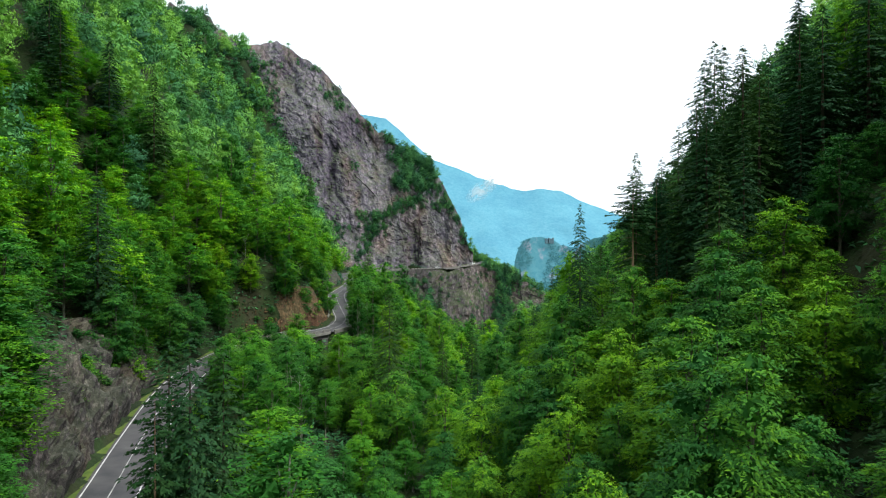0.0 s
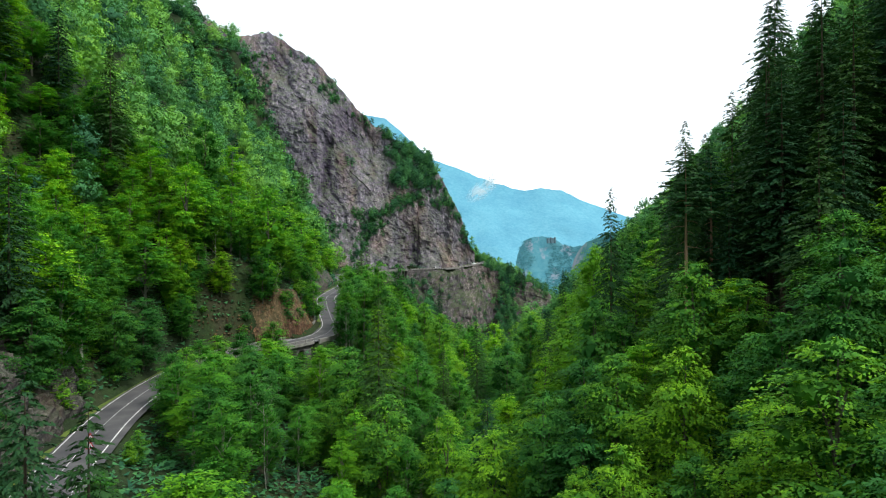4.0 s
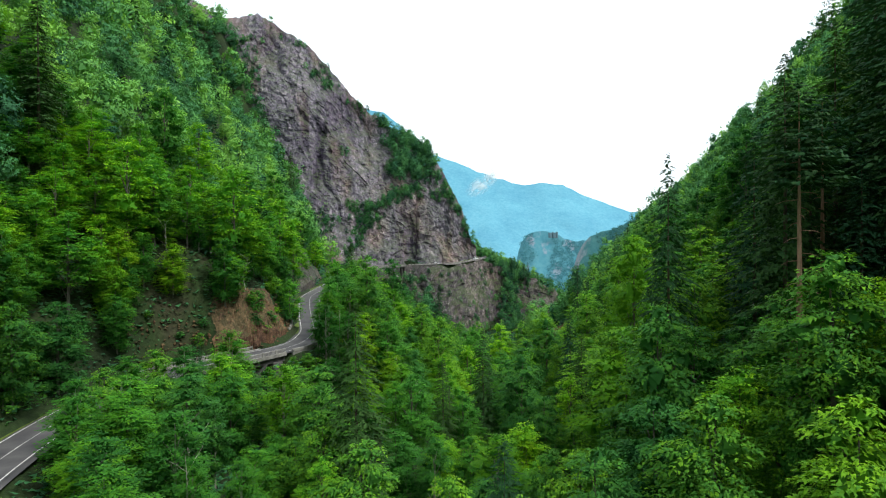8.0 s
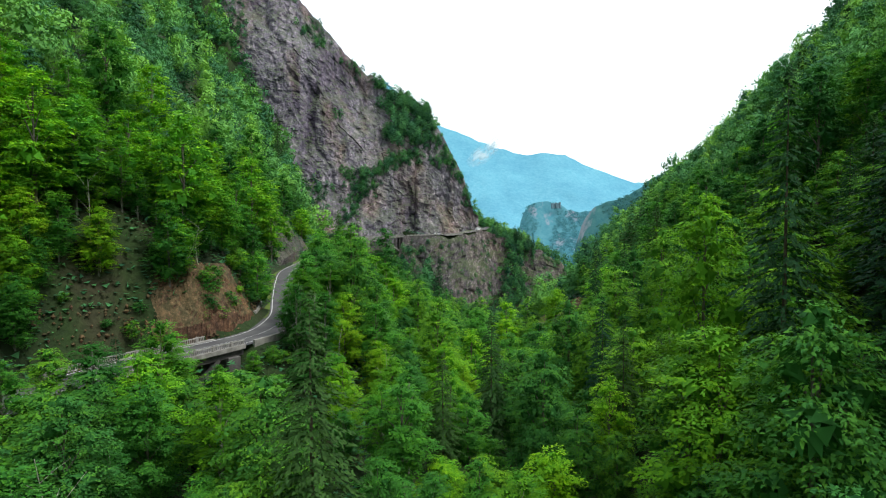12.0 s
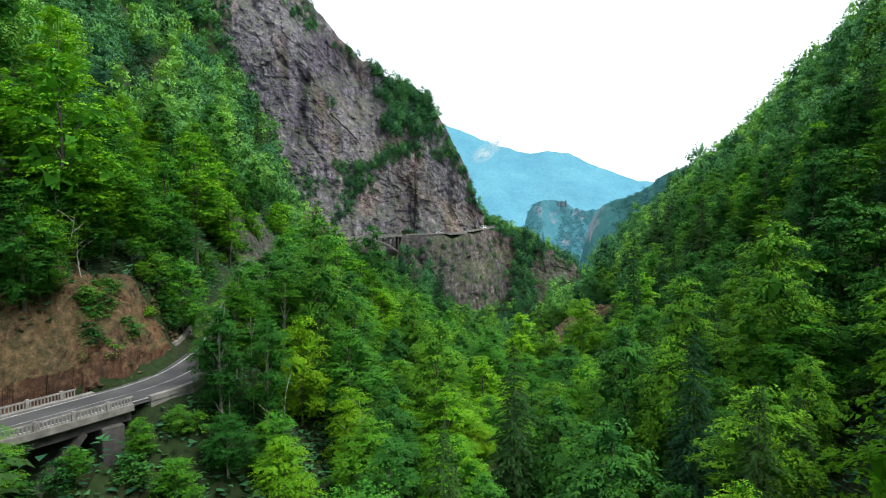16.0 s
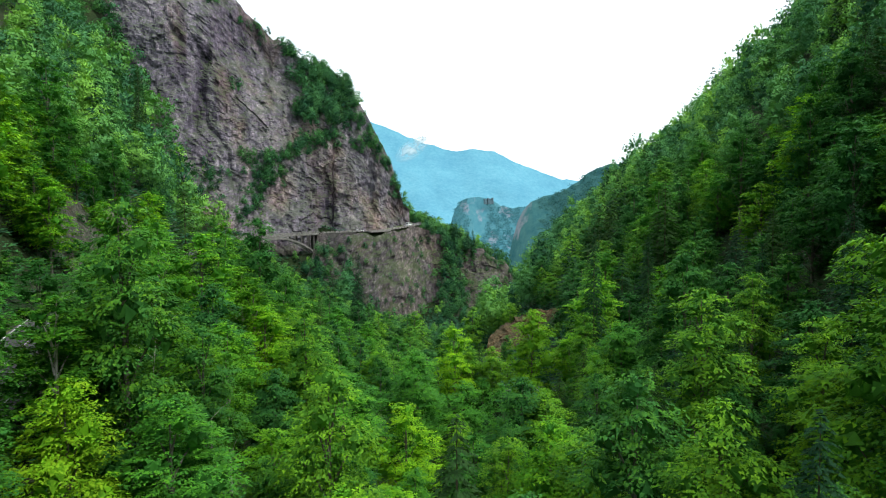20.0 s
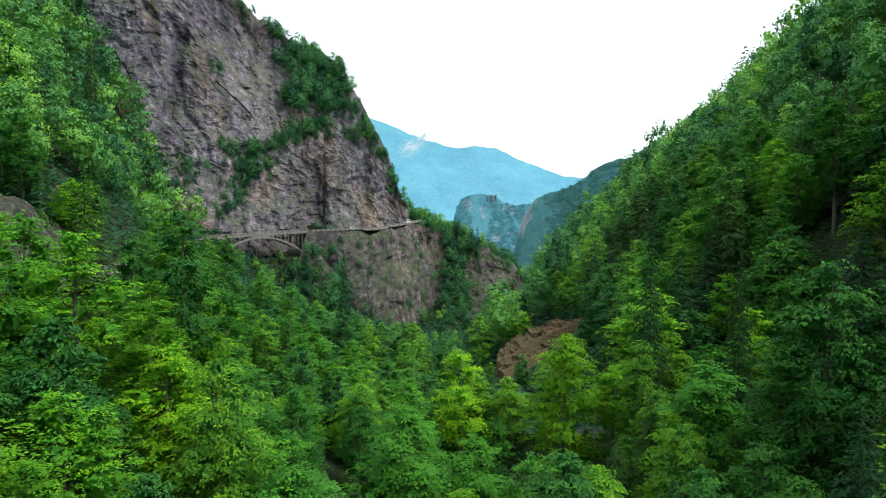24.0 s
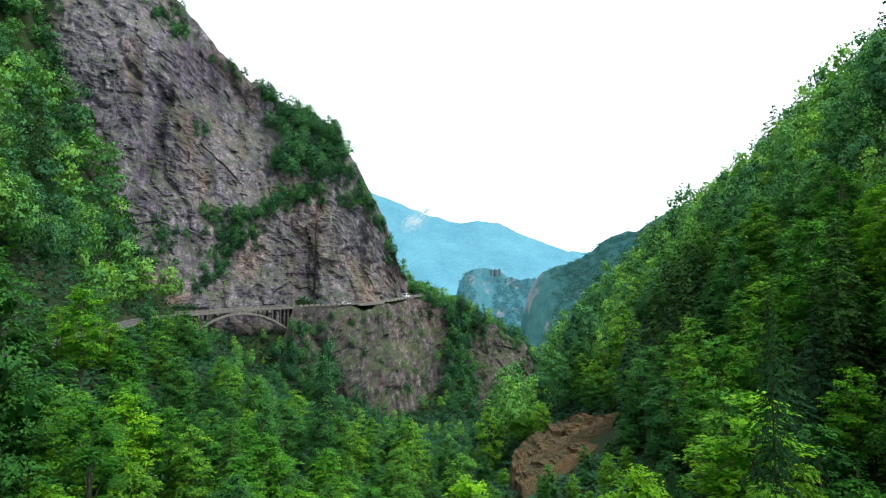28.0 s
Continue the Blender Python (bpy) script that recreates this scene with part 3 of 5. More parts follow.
def base_height(x, y):
    xb = axis_x(y)
    zb = along_y(y, (-42, -46, -48, -52, -56, -61, -66, -71, -74, -77, -80, -85, -95, -150))
    # left bank: a gentle apron below the road, a steep wooded slope above it
    d = np.maximum(xb - x, 0)
    road_x = np.interp(y, road_xyz[:, 1], road_xyz[:, 0])
    road_z = np.interp(y, road_xyz[:, 1], road_xyz[:, 2])
    wl = np.maximum(xb - road_x, 20)
    drop = road_z - zb
    lower = zb + drop * np.minimum(d / wl, 1) ** along_y(y, (1.1, 1.1, 1.1, 1.1, 1.15, 1.2, 1.3, 1.9, 2.4, 2.4, 2, 1, 1, 1))
    e = np.maximum(d - wl, 0)
    steep = along_y(y, (0.85, 0.85, 0.9, 0.88, 0.9, 0.95, 1.15, 1.65, 1.7, 1.5, 1.3, 0.6, 0.5, 0.3))
    left = lower + steep * np.minimum(e, 45) + along_y(y, (1.0, 1.0, 1.05, 1.05, 1.1, 1.1, 1.1, 1.15, 1.15, 1.1, 1.0, 0.6, 0.5, 0.3)) * np.clip(e - 45, 0, 160) + 0.15 * np.maximum(e - 215, 0)
    # the slope stays below the ledge on which the cliff road runs
    left = np.where(y > 440, np.minimum(left, -17 + 2.2 * np.maximum(-86 - x, 0) + 2.0 * np.maximum(500 - y, 0)), left)
    left = np.where(y > 505, np.minimum(left, np.interp(x, CREST_X, CREST_Z) - 18), left)
    # right bank
    d = np.maximum(x - xb, 0)
    s1 = along_y(y, (0.8, 0.85, 0.95, 0.7, 0.55, 0.55, 0.62, 0.9, 1.1, 1.1, 0.95, 0.7, 0.4, 0.3))
    w1 = along_y(y, (40, 40, 40, 42, 42, 46, 50, 50, 50, 60, 70, 90, 150, 300))
    s2 = along_y(y, (1.0, 1.05, 1.08, 1.16, 1.2, 1.2, 1.15, 0.9, 0.74, 0.64, 0.58, 0.5, 0.3, 0.3))
    right = zb + s1 * np.minimum(d, w1) + s2 * np.clip(d - w1, 0, 110) + 0.5 * np.clip(d - w1 - 110, 0, 120)
    return np.where(x < xb, left, right)


def massif(x, y):
    """The rock massif that closes the left bank: steep face, crest falling to the nose."""
    yf = np.interp(x, FACE_X, FACE_Y)
    crest = np.interp(x, CREST_X, CREST_Z)
    rise = (y - yf - 11) * 2.6 - 16
    back = crest - 0.35 * np.maximum(y - yf - 70, 0)
    z = np.minimum(rise, back)
    # a wooded shoulder that comes out behind the nose
    shoulder = np.interp(x, (6, 18, 29, 39, 50, 62), (14, 7, -3, -12, -22, -60))
    z = np.where((y > 596) & (y < 690) & (x > 4), np.maximum(z, shoulder), z)
    return np.where((y > yf - 4) & (x < 118), z, -200.0)


def near_line(x, y, line):
    """Distance to a line and its height there, for arrays."""
    best = np.full(x.shape, 1e9)
    zz = np.zeros(x.shape)
    for px, py, pz in line:
        d = (x - px) ** 2 + (y - py) ** 2
        k = d < best
        best[k] = d[k]
        zz[k] = pz
    return np.sqrt(best), zz


def height(x, y):
    """Height of the ground, for arrays of x and y."""
    x, y = np.asarray(x, float), np.asarray(y, float)
    z = base_height(x, y)
    away = np.clip((np.hypot(x - axis_x(y), 0) - 10) / 60, 0, 1)
    z = z + away * (7 * smooth_noise(x, y, 70, 3) + 3 * smooth_noise(x, y, 26, 4))
    z = np.maximum(z, massif(x, y))
    z = z - 6 * np.exp(-((y - 175 + 0.6 * (x + 41)) / 7) ** 2) * np.clip((x + 48) / 10, 0, 1) * np.clip((-8 - x) / 12, 0, 1)
    for line, half, cut, fill in ((road_xyz, 4.6, 1.7, 1.1), (lower_xyz, 4.2, 1.5, 2.5)):
        k = (x > line[:, 0].min() - 40) & (x < line[:, 0].max() + 40) & (y > line[:, 1].min() - 40) & (y < line[:, 1].max() + 40)
        if not k.any():
            continue
        d, rz = near_line(x[k], y[k], line)
        e = np.maximum(d - half, 0)
        zz = z[k]
        on_bridge = ((y[k] > 162) & (y[k] < 186) & (x[k] < -20) & (d < 6.0) & (np.abs(0.66 * (x[k] + 41.3) + 0.75 * (y[k] - 175.5)) < 10.5)) | ((x[k] > -68) & (x[k] < -27) & (y[k] > 490) & (y[k] < 535))
        zz = np.minimum(zz, rz - 0.4 + e * cut)
        slope = np.where(y[k] > 430, np.where(x[k] > -30, 9.0, 3.0), fill)
        zz = np.where(on_bridge, np.minimum(zz, rz - 2.6 - 0.5 * np.maximum(8 - np.abs(0.66 * (x[k] + 41.3) + 0.75 * (y[k] - 175.5)), 0) * (y[k] < 300)), np.maximum(zz, rz - 0.4 - e * slope))
        zz = np.where(on_bridge & (y[k] > 400), np.minimum(zz, rz - 13 + np.abs(x[k] + 47) * 0.12), zz)
        z[k] = zz
    return z


def stretch_axis(lo, hi, step, far_lo, far_hi):
    a = list(np.arange(lo, hi + step, step))
    s, v = step, hi
    while v < far_hi:
        s *= 1.35
        v += s
        a.append(v)
    s, v = step, lo
    while v > far_lo:
        s *= 1.35
        v -= s
        a.insert(0, v)
    return np.array(a)


gx, gy = stretch_axis(-190, 190, 2.5, -2600, 2600), stretch_axis(-20, 640, 2.5, -900, 4300)
GX, GY = np.meshgrid(gx, gy)
GZ = height(GX.ravel(), GY.ravel()).reshape(GX.shape)
idx = np.arange(GX.size).reshape(GX.shape)
quads = np.stack([idx[:-1, :-1], idx[:-1, 1:], idx[1:, 1:], idx[1:, :-1]], axis=-1).reshape(-1, 4)
ground = new("ground", mesh_from("ground", np.stack([GX, GY, GZ], -1).reshape(-1, 3), quads, [ground_material()], smooth=True))
tagged(ground, "steep dark forest floor of a narrow gorge", "ground", kind="structure")


def ribbon(name, line, left, right, lift, mat, skip=None):
    """A strip that follows a line, between two offsets to its right."""
    vs, fs = [], []
    n = len(line)
    for i, p in enumerate(line):
        d = (line[min(i + 1, n - 1)] - line[max(i - 1, 0)])
        s = Vector((d.y, -d.x, 0)).normalized()
        vs += [tuple(p + s * left + Vector((0, 0, lift))), tuple(p + s * right + Vector((0, 0, lift)))]
        if i and not (skip and skip(i)):
            fs.append((2 * i - 2, 2 * i - 1, 2 * i + 1, 2 * i))
    return mesh_from(name, vs, fs, [mat])


road = new("road", ribbon("road", road_line, -3.5, 3.5, 0.02, asphalt))
part("roadbed", ribbon("roadbed", road_line, -4.2, 4.2, -0.06, asphalt), None, road, "gravelly grey shoulder")
tagged(road, "narrow worn grey asphalt mountain road with white lines", "road", kind="structure")
part("edge_line", ribbon("edge_line", road_line, -3.2, -3.02, 0.035, paint_white), None, road, "white edge line")
part("edge_line", ribbon("edge_line", road_line, 3.02, 3.2, 0.035, paint_white), None, road, "white edge line")
part("centre_line", ribbon("centre_line", road_line, -0.07, 0.07, 0.035, paint_worn), None, road, "white centre line")
lower_road = new("road_lower", ribbon("road_lower", lower_line, -3.2, 3.2, 0.02, asphalt))
tagged(lower_road, "grey asphalt road deep in the valley", "road", kind="structure")
part("edge_line", ribbon("edge_line", lower_line, -3.0, -2.8, 0.035, paint_white), None, lower_road, "white edge line")
part("edge_line", ribbon("edge_line", lower_line, 2.8, 3.0, 0.035, paint_white), None, lower_road, "white edge line")
part("centre_line", ribbon("centre_line", lower_line, -0.07, 0.07, 0.035, paint_worn), None, lower_road, "white centre line")

# ---- cliffs and banks ----


def facet(p, size, tilt):
    """Broken rock: each cell is a plane of its own, tilted and set forward or back by chance."""
    q = Vector((p.x / size, p.y / size, p.z / (size * 1.5)))
    near = noise.voronoi(q, distance_metric="DISTANCE", exponent=2.5)[1][0]
    h = noise.cell_vector(near * 7.31)
    d = q - near
    return size * ((h.x - 0.5) * 0.35 + tilt * (d.x * (h.y - 0.5) + d.z * (h.z - 0.5)))


def rock_offset(x, y, z, amp, fine=1.0):
    """Relief of the rock: buttresses and gullies, broken into tilted facets of two sizes."""
    p = Vector((x, y, z)) * fine
    warp = noise.noise(p * 0.05) * 3
    w = Vector((p.x + p.z * 0.45 + warp, p.y * 0.3, (p.z - p.x * 0.35) * 0.8))
    big = noise.fractal(p * 0.018, 1.0, 2.0, 3) * 7
    gully = -max(0.0, 0.14 - abs(noise.noise(Vector((p.x * 0.03 + p.z * 0.012 + warp * 0.08, 3.1, p.z * 0.004))))) * 17
    for cx, z0, z1, wide, deep in ((-95, 36, 92, 3.2, 4.5), (-24, -18, 26, 4.0, 1.8)):
        gully -= deep * math.exp(-((x - cx - 0.06 * (z - z0)) / wide) ** 2) * max(0.0, min(1.0, (z - z0) / 6, (z1 - z) / 6)) / max(amp, 0.1) * (y > 470)
    ribs = noise.ridged_multi_fractal(Vector((p.x * 0.075 + p.z * 0.03, p.y * 0.03, p.z * 0.032 - p.x * 0.012)), 0.9, 2.1, 4, 1.0, 2.0) - 1.2
    return amp * (big + 0.20 * facet(w, 16.0, 0.9) + 0.34 * facet(w, 6.0, 1.2) + 0.27 * facet(w, 2.6, 1.4) + gully + 0.5 * ribs + noise.fractal(p * 0.22, 0.75, 2.2, 5) * 1.1) / fine


def sheet(name, nx, nz, place):
    vs = [place(i / nx, j / nz) for j in range(nz + 1) for i in range(nx + 1)]
    i0 = np.arange((nx + 1) * (nz + 1)).reshape(nz + 1, nx + 1)
    return vs, np.stack([i0[:-1, :-1], i0[:-1, 1:], i0[1:, 1:], i0[1:, :-1]], -1).reshape(-1, 4)


def cliff_face(name, x0, x1, y_of, lo_of, hi_of, back, amp, step, mat, label):
    nx = int((x1 - x0) / step)
    nz = int(max(hi_of(x) - lo_of(x) for x in np.linspace(x0, x1, 20)) / step)

    def place(u, f):
        x = x0 + (x1 - x0) * u
        lo, hi = lo_of(x), hi_of(x)
        z = lo + (hi - lo) * f
        y = y_of(x) + back * (z + 24)
        o = rock_offset(x, y, z, amp) * min(1, (1 - f) * 8 + 0.35, 0.45 + f * 5)
        return (x + o * 0.1, y - o, z + o * 0.05 + max(0, f - 0.8) * 5 * noise.fractal(Vector((x * 0.09, 0, 7)), 0.9, 2, 3) * 4)
    ob = new(name, mesh_from(name, *sheet(name, nx, nz, place), [mat]))
    return tagged(ob, label, "cliff", kind="structure")


def bank(name, line, side, reach, amp, fine, step, mat, label, swell=1.2):
    """A rocky bank that lies on the slope beside a line, out to reach(u) on the given side (-1 left, 1 right)."""
    n = len(line)
    length = sum((line[i + 1] - line[i]).length for i in range(n - 1))
    nu, nv = max(4, int(length / step)), max(4, int(max(reach(i / 20) for i in range(21)) * 1.5 / step))
    pts, lift, out = [], [], []
    for j in range(nv + 1):
        for i in range(nu + 1):
            u, f = i / nu, j / nv
            q = u * (n - 1)
            a = min(int(q), n - 2)
            p = line[a].lerp(line[a + 1], q - a)
            d = line[a + 1] - line[a]
            sv = Vector((d.y, -d.x, 0)).normalized() * side
            b = p + sv * reach(u) * f
            edge = min(1, min(u, 1 - u) * 9, (1 - f) * 6, f * 8 + 0.25)
            pts.append(b)
            out.append(sv)
            lift.append(edge)
    z = height(np.array([p.x for p in pts]), np.array([p.y for p in pts]))
    vs = []
    for p, e, sv, zz in zip(pts, lift, out, z):
        o = (swell + max(rock_offset(p.x, p.y, zz, amp, fine), -swell)) * e - 0.5 * (1 - e)
        vs.append((p.x - sv.x * o * 0.7, p.y - sv.y * o * 0.7, zz + o * 0.7))
    i0 = np.arange((nu + 1) * (nv + 1)).reshape(nv + 1, nu + 1)
    ob = new(name, mesh_from(name, vs, np.stack([i0[:-1, :-1], i0[:-1, 1:], i0[1:, 1:], i0[1:, :-1]], -1).reshape(-1, 4), [mat]))
    return tagged(ob, label, "rock bank", kind="structure")


def offset_line(line, off, lift=0.0):
    out = []
    n = len(line)
    for i, p in enumerate(line):
        d = line[min(i + 1, n - 1)] - line[max(i - 1, 0)]
        out.append(p + Vector((d.y, -d.x, 0)).normalized() * off + Vector((0, 0, lift)))
    return out


def stretch_of(line, y0, y1):
    return [p for p in line if y0 <= p.y <= y1]


def bump(u, top, low=0.15):
    return top * (low + (1 - low) * math.sin(math.pi * u) ** 0.7)


LOWER_X = (-33, -27, -10, 5, 16, 26, 40, 70, 114)
LOWER_Y = (508, 509, 514, 518, 524, 534, 546, 562, 580)
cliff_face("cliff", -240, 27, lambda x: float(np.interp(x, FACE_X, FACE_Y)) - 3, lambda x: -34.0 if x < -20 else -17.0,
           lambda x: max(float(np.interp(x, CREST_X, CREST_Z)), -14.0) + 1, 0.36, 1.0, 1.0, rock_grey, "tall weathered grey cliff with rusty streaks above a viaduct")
cliff_face("cliff_lower", -33, 114, lambda x: float(np.interp(x, LOWER_X, LOWER_Y)), lambda x: -86.0,
           lambda x: float(np.interp(x, (-33, -30, -27, 5, 20, 34, 60, 90, 106, 114), (-40, -26, -18.3, -17, -15.8, -15, -25, -38, -62, -80))), 0.36, 0.7, 1.0, rock_brown, "craggy grey-brown rock wall below the mountain road")
bank("rock_outcrop", offset_line(stretch_of(road_line, 66, 132), -4.7), -1, lambda u: 3 + 10 * math.sin(math.pi * u) ** 0.7 * (1 + 0.2 * math.sin(u * 19)), 2.6, 5.5, 0.4, rock_road, "dark broken rock outcrop beside the road", 2.2)
bank("scree_slope", offset_line(stretch_of(road_line, 175.5, 203), -5.0), -1, lambda u: 2.5 + 10.5 * math.sin(math.pi * u) ** 0.8 * (1 + 0.22 * math.sin(u * 23)), 0.8, 3.4, 0.4, earth_orange, "eroded orange earth and rubble bank above the road", 0.8)
bank("rock_bank", offset_line(stretch_of(road_line, 266, 330), -4.9), -1, lambda u: 3 + 8 * math.sin(math.pi * u) ** 0.7, 0.7, 3.0, 0.8, rock_road, "grey rocky bank above the mountain road", 1.5)
bank("earth_scarp", spline([(44, 364, 0), (45, 380, 0), (48, 396, 0), (56, 412, 0)], 2), 1, lambda u: 8 + 19 * math.sin(math.pi * u) ** 0.7 * (1 + 0.3 * math.sin(u * 17)), 1.1, 2.0, 0.7, earth_orange, "bare orange-brown landslip scarp on the far bank", 2.5)
verge = new("verge", ribbon("verge", road_line, -4.9, -3.55, 0.05, grass_verge, lambda i: 158 < road_line[i].y < 203))
tagged(verge, "strip of short grass beside the road", "verge", kind="structure")

# ---- far mountains ----


def ridge(name, y, xs, zs, floor, mat, label, depth=500, rough=12):
    def place(u, f):
        x = xs[0] + (xs[-1] - xs[0]) * u
        top = float(np.interp(x, xs, zs)) + noise.fractal(Vector((x * 0.02, 1, 2)), 1, 2, 4) * rough * 0.4
        yy = y + depth * (f - 1)
        z = top + (floor - top) * (1 - f) ** 0.9
        n = noise.fractal(Vector((x * 0.006, yy * 0.004, 3)), 0.9, 2.0, 5) * rough * 6 * (1 - f)
        return (x, yy + n, z)
    ob = new(name, mesh_from(name, *sheet(name, 200, 30, place), [mat], smooth=True))
    return tagged(ob, label, "mountain", kind="structure")


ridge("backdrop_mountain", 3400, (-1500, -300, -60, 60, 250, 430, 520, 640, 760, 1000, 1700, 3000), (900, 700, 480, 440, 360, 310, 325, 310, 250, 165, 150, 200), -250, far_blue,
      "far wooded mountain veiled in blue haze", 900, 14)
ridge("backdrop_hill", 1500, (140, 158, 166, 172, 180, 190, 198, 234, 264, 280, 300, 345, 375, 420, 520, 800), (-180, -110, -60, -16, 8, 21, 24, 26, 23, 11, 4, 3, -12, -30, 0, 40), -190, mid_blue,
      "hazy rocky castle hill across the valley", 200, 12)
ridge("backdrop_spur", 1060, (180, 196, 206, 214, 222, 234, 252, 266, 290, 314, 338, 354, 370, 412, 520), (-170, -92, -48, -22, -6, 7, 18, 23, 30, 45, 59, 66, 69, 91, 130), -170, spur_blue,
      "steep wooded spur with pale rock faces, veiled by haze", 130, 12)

# the ruined castle on its hilltop
# stone colour mixed with the blue of the haze
ruin_stone = plain("hazy_castle_stone", (0.10, 0.19, 0.23), (0.17, 0.25, 0.29), 0.3, 0.95, 0.1)
castle = tagged(new("ruined_castle"), "small ruined stone castle on the far hilltop", "castle")
for x, w, h in ((242, 6, 1.5), (248, 3, 3.5), (252, 6, 2), (257, 3, 4)):
    part("wall", box_bm((w, 8, h + 10), (x, 1480, 22.5 + (h - 10) / 2), 6, 0.4), ruin_stone, castle)

# ---- bridges, walls and road furniture ----


def along_part(name, line, w0, w1, z0, z1, mat, parent, label=""):
    """A bar of rectangular section that follows a line: from w0 to w1 to its right, from z0 to z1 above it."""
    bm = bmesh.new()
    rings = []
    n = len(line)
    for i, p in enumerate(line):
        d = line[min(i + 1, n - 1)] - line[max(i - 1, 0)]
        s = Vector((d.y, -d.x, 0)).normalized()
        rings.append([bm.verts.new(p + s * w + Vector((0, 0, z))) for w, z in ((w0, z0), (w1, z0), (w1, z1), (w0, z1))])
    for a, b in zip(rings, rings[1:]):
        for k in range(4):
            bm.faces.new((a[k], a[(k + 1) % 4], b[(k + 1) % 4], b[k]))
    bm.faces.new(rings[0][::-1])
    bm.faces.new(rings[-1])
    bmesh.ops.recalc_face_normals(bm, faces=bm.faces[:])
    return part(name, bm, mat, parent, label)


def resample(line, step):
    """Points at even steps along a line, each with its heading in degrees."""
    out, left = [], 0.0
    for a, b in zip(line, line[1:]):
        L = (b - a).length
        while left < L:
            out.append((a.lerp(b, left / L), math.degrees(math.atan2(b.y - a.y, b.x - a.x))))
            left += step
        left -= L
    return out


def railing(line, off, name, label, bay=3.3, high=0.95, bars=9, mat=None, group=""):
    """A concrete balustrade: posts, top and bottom rail and thin balusters."""
    rail = tagged(new(name), label, "railing", group)
    ln = offset_line(line, off)
    spots = resample(ln, bay)
    along_part("top_rail", ln, -0.09, 0.09, high - 0.16, high, mat, rail)
    along_part("bottom_rail", ln, -0.08, 0.08, 0.08, 0.2, mat, rail)
    post_me = bpy.data.meshes.new("post")
    b = box_bm((0.34, 0.30, high + 0.14), (0, 0, (high + 0.14) / 2), 0, 0.03)
    b.to_mesh(post_me)
    b.free()
    bar_me = bpy.data.meshes.new("baluster")
    b = box_bm((0.11, 0.10, high - 0.36), (0, 0, high / 2 + 0.02), 0, 0)
    b.to_mesh(bar_me)
    b.free()
    for p, a in spots:
        ob = part("post", post_me, mat, rail)
        ob.matrix_basis = pose(*p, 0, 0, a)
    for k, (p, a) in enumerate(resample(ln, bay / (bars + 1))):
        if k % (bars + 1):
            ob = part("baluster", bar_me, mat, rail)
            ob.matrix_basis = pose(*p, 0, 0, a)
    return rail


lower_span = stretch_of(road_line, 164.5, 183.4)
bridge = tagged(new("road_bridge"), "short weathered concrete road bridge over a gully", "bridge")
along_part("deck", lower_span, -4.35, 4.35, -0.5, -0.02, concrete, bridge, "grey concrete deck slab")
along_part("kerb", lower_span, -4.35, -3.55, -0.02, 0.16, concrete, bridge)
along_part("kerb", lower_span, 3.55, 4.35, -0.02, 0.16, concrete, bridge)
for off in (-3.4, 0, 3.4):
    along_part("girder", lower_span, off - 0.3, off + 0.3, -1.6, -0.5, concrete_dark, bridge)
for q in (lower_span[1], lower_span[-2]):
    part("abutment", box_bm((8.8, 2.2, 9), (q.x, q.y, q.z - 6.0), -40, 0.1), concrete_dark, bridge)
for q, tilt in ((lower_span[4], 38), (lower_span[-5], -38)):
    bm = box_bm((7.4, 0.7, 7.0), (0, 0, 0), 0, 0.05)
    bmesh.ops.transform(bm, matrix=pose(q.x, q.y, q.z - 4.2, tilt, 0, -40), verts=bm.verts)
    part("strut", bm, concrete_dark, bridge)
railing(lower_span, 4.1, "bridge_railing", "pale concrete balustrade along the bridge edge", mat=concrete_pale, group="railings of the bridge")
railing(stretch_of(road_line, 162, 182.6), -4.1, "bridge_railing", "pale concrete balustrade along the bridge edge", mat=concrete_pale, group="railings of the bridge")
wall_low = tagged(new("retaining_wall"), "low grey stone parapet where the bridge ends", "wall")
along_part("coping", stretch_of(road_line, 183.4, 197), 3.7, 4.3, -0.1, 0.45, concrete, wall_low)
along_part("face", stretch_of(road_line, 183.4, 197), 3.75, 4.2, -3.5, -0.1, concrete, wall_low)
wall_up = tagged(new("gutter_wall"), "pale concrete apron wall on the inside of the bend", "wall")
along_part("slab", stretch_of(road_line, 201, 213), -5.6, -5.1, -0.2, 1.7, concrete_pale, wall_up)

# the viaduct before the cliff
upper_all = [p for p in road_line if p.y > 495 and p.x < 20]
span = [p for p in upper_all if -71 < p.x < -28.5]
viaduct = tagged(new("arch_viaduct"), "concrete arch viaduct carrying the road along the cliff", "bridge")
along_part("deck", span, -4.3, 4.3, -0.7, -0.02, concrete, viaduct, "grey concrete deck")
arch_n = 24
A, B = span[1], span[-2]
flat = (B - A).normalized()
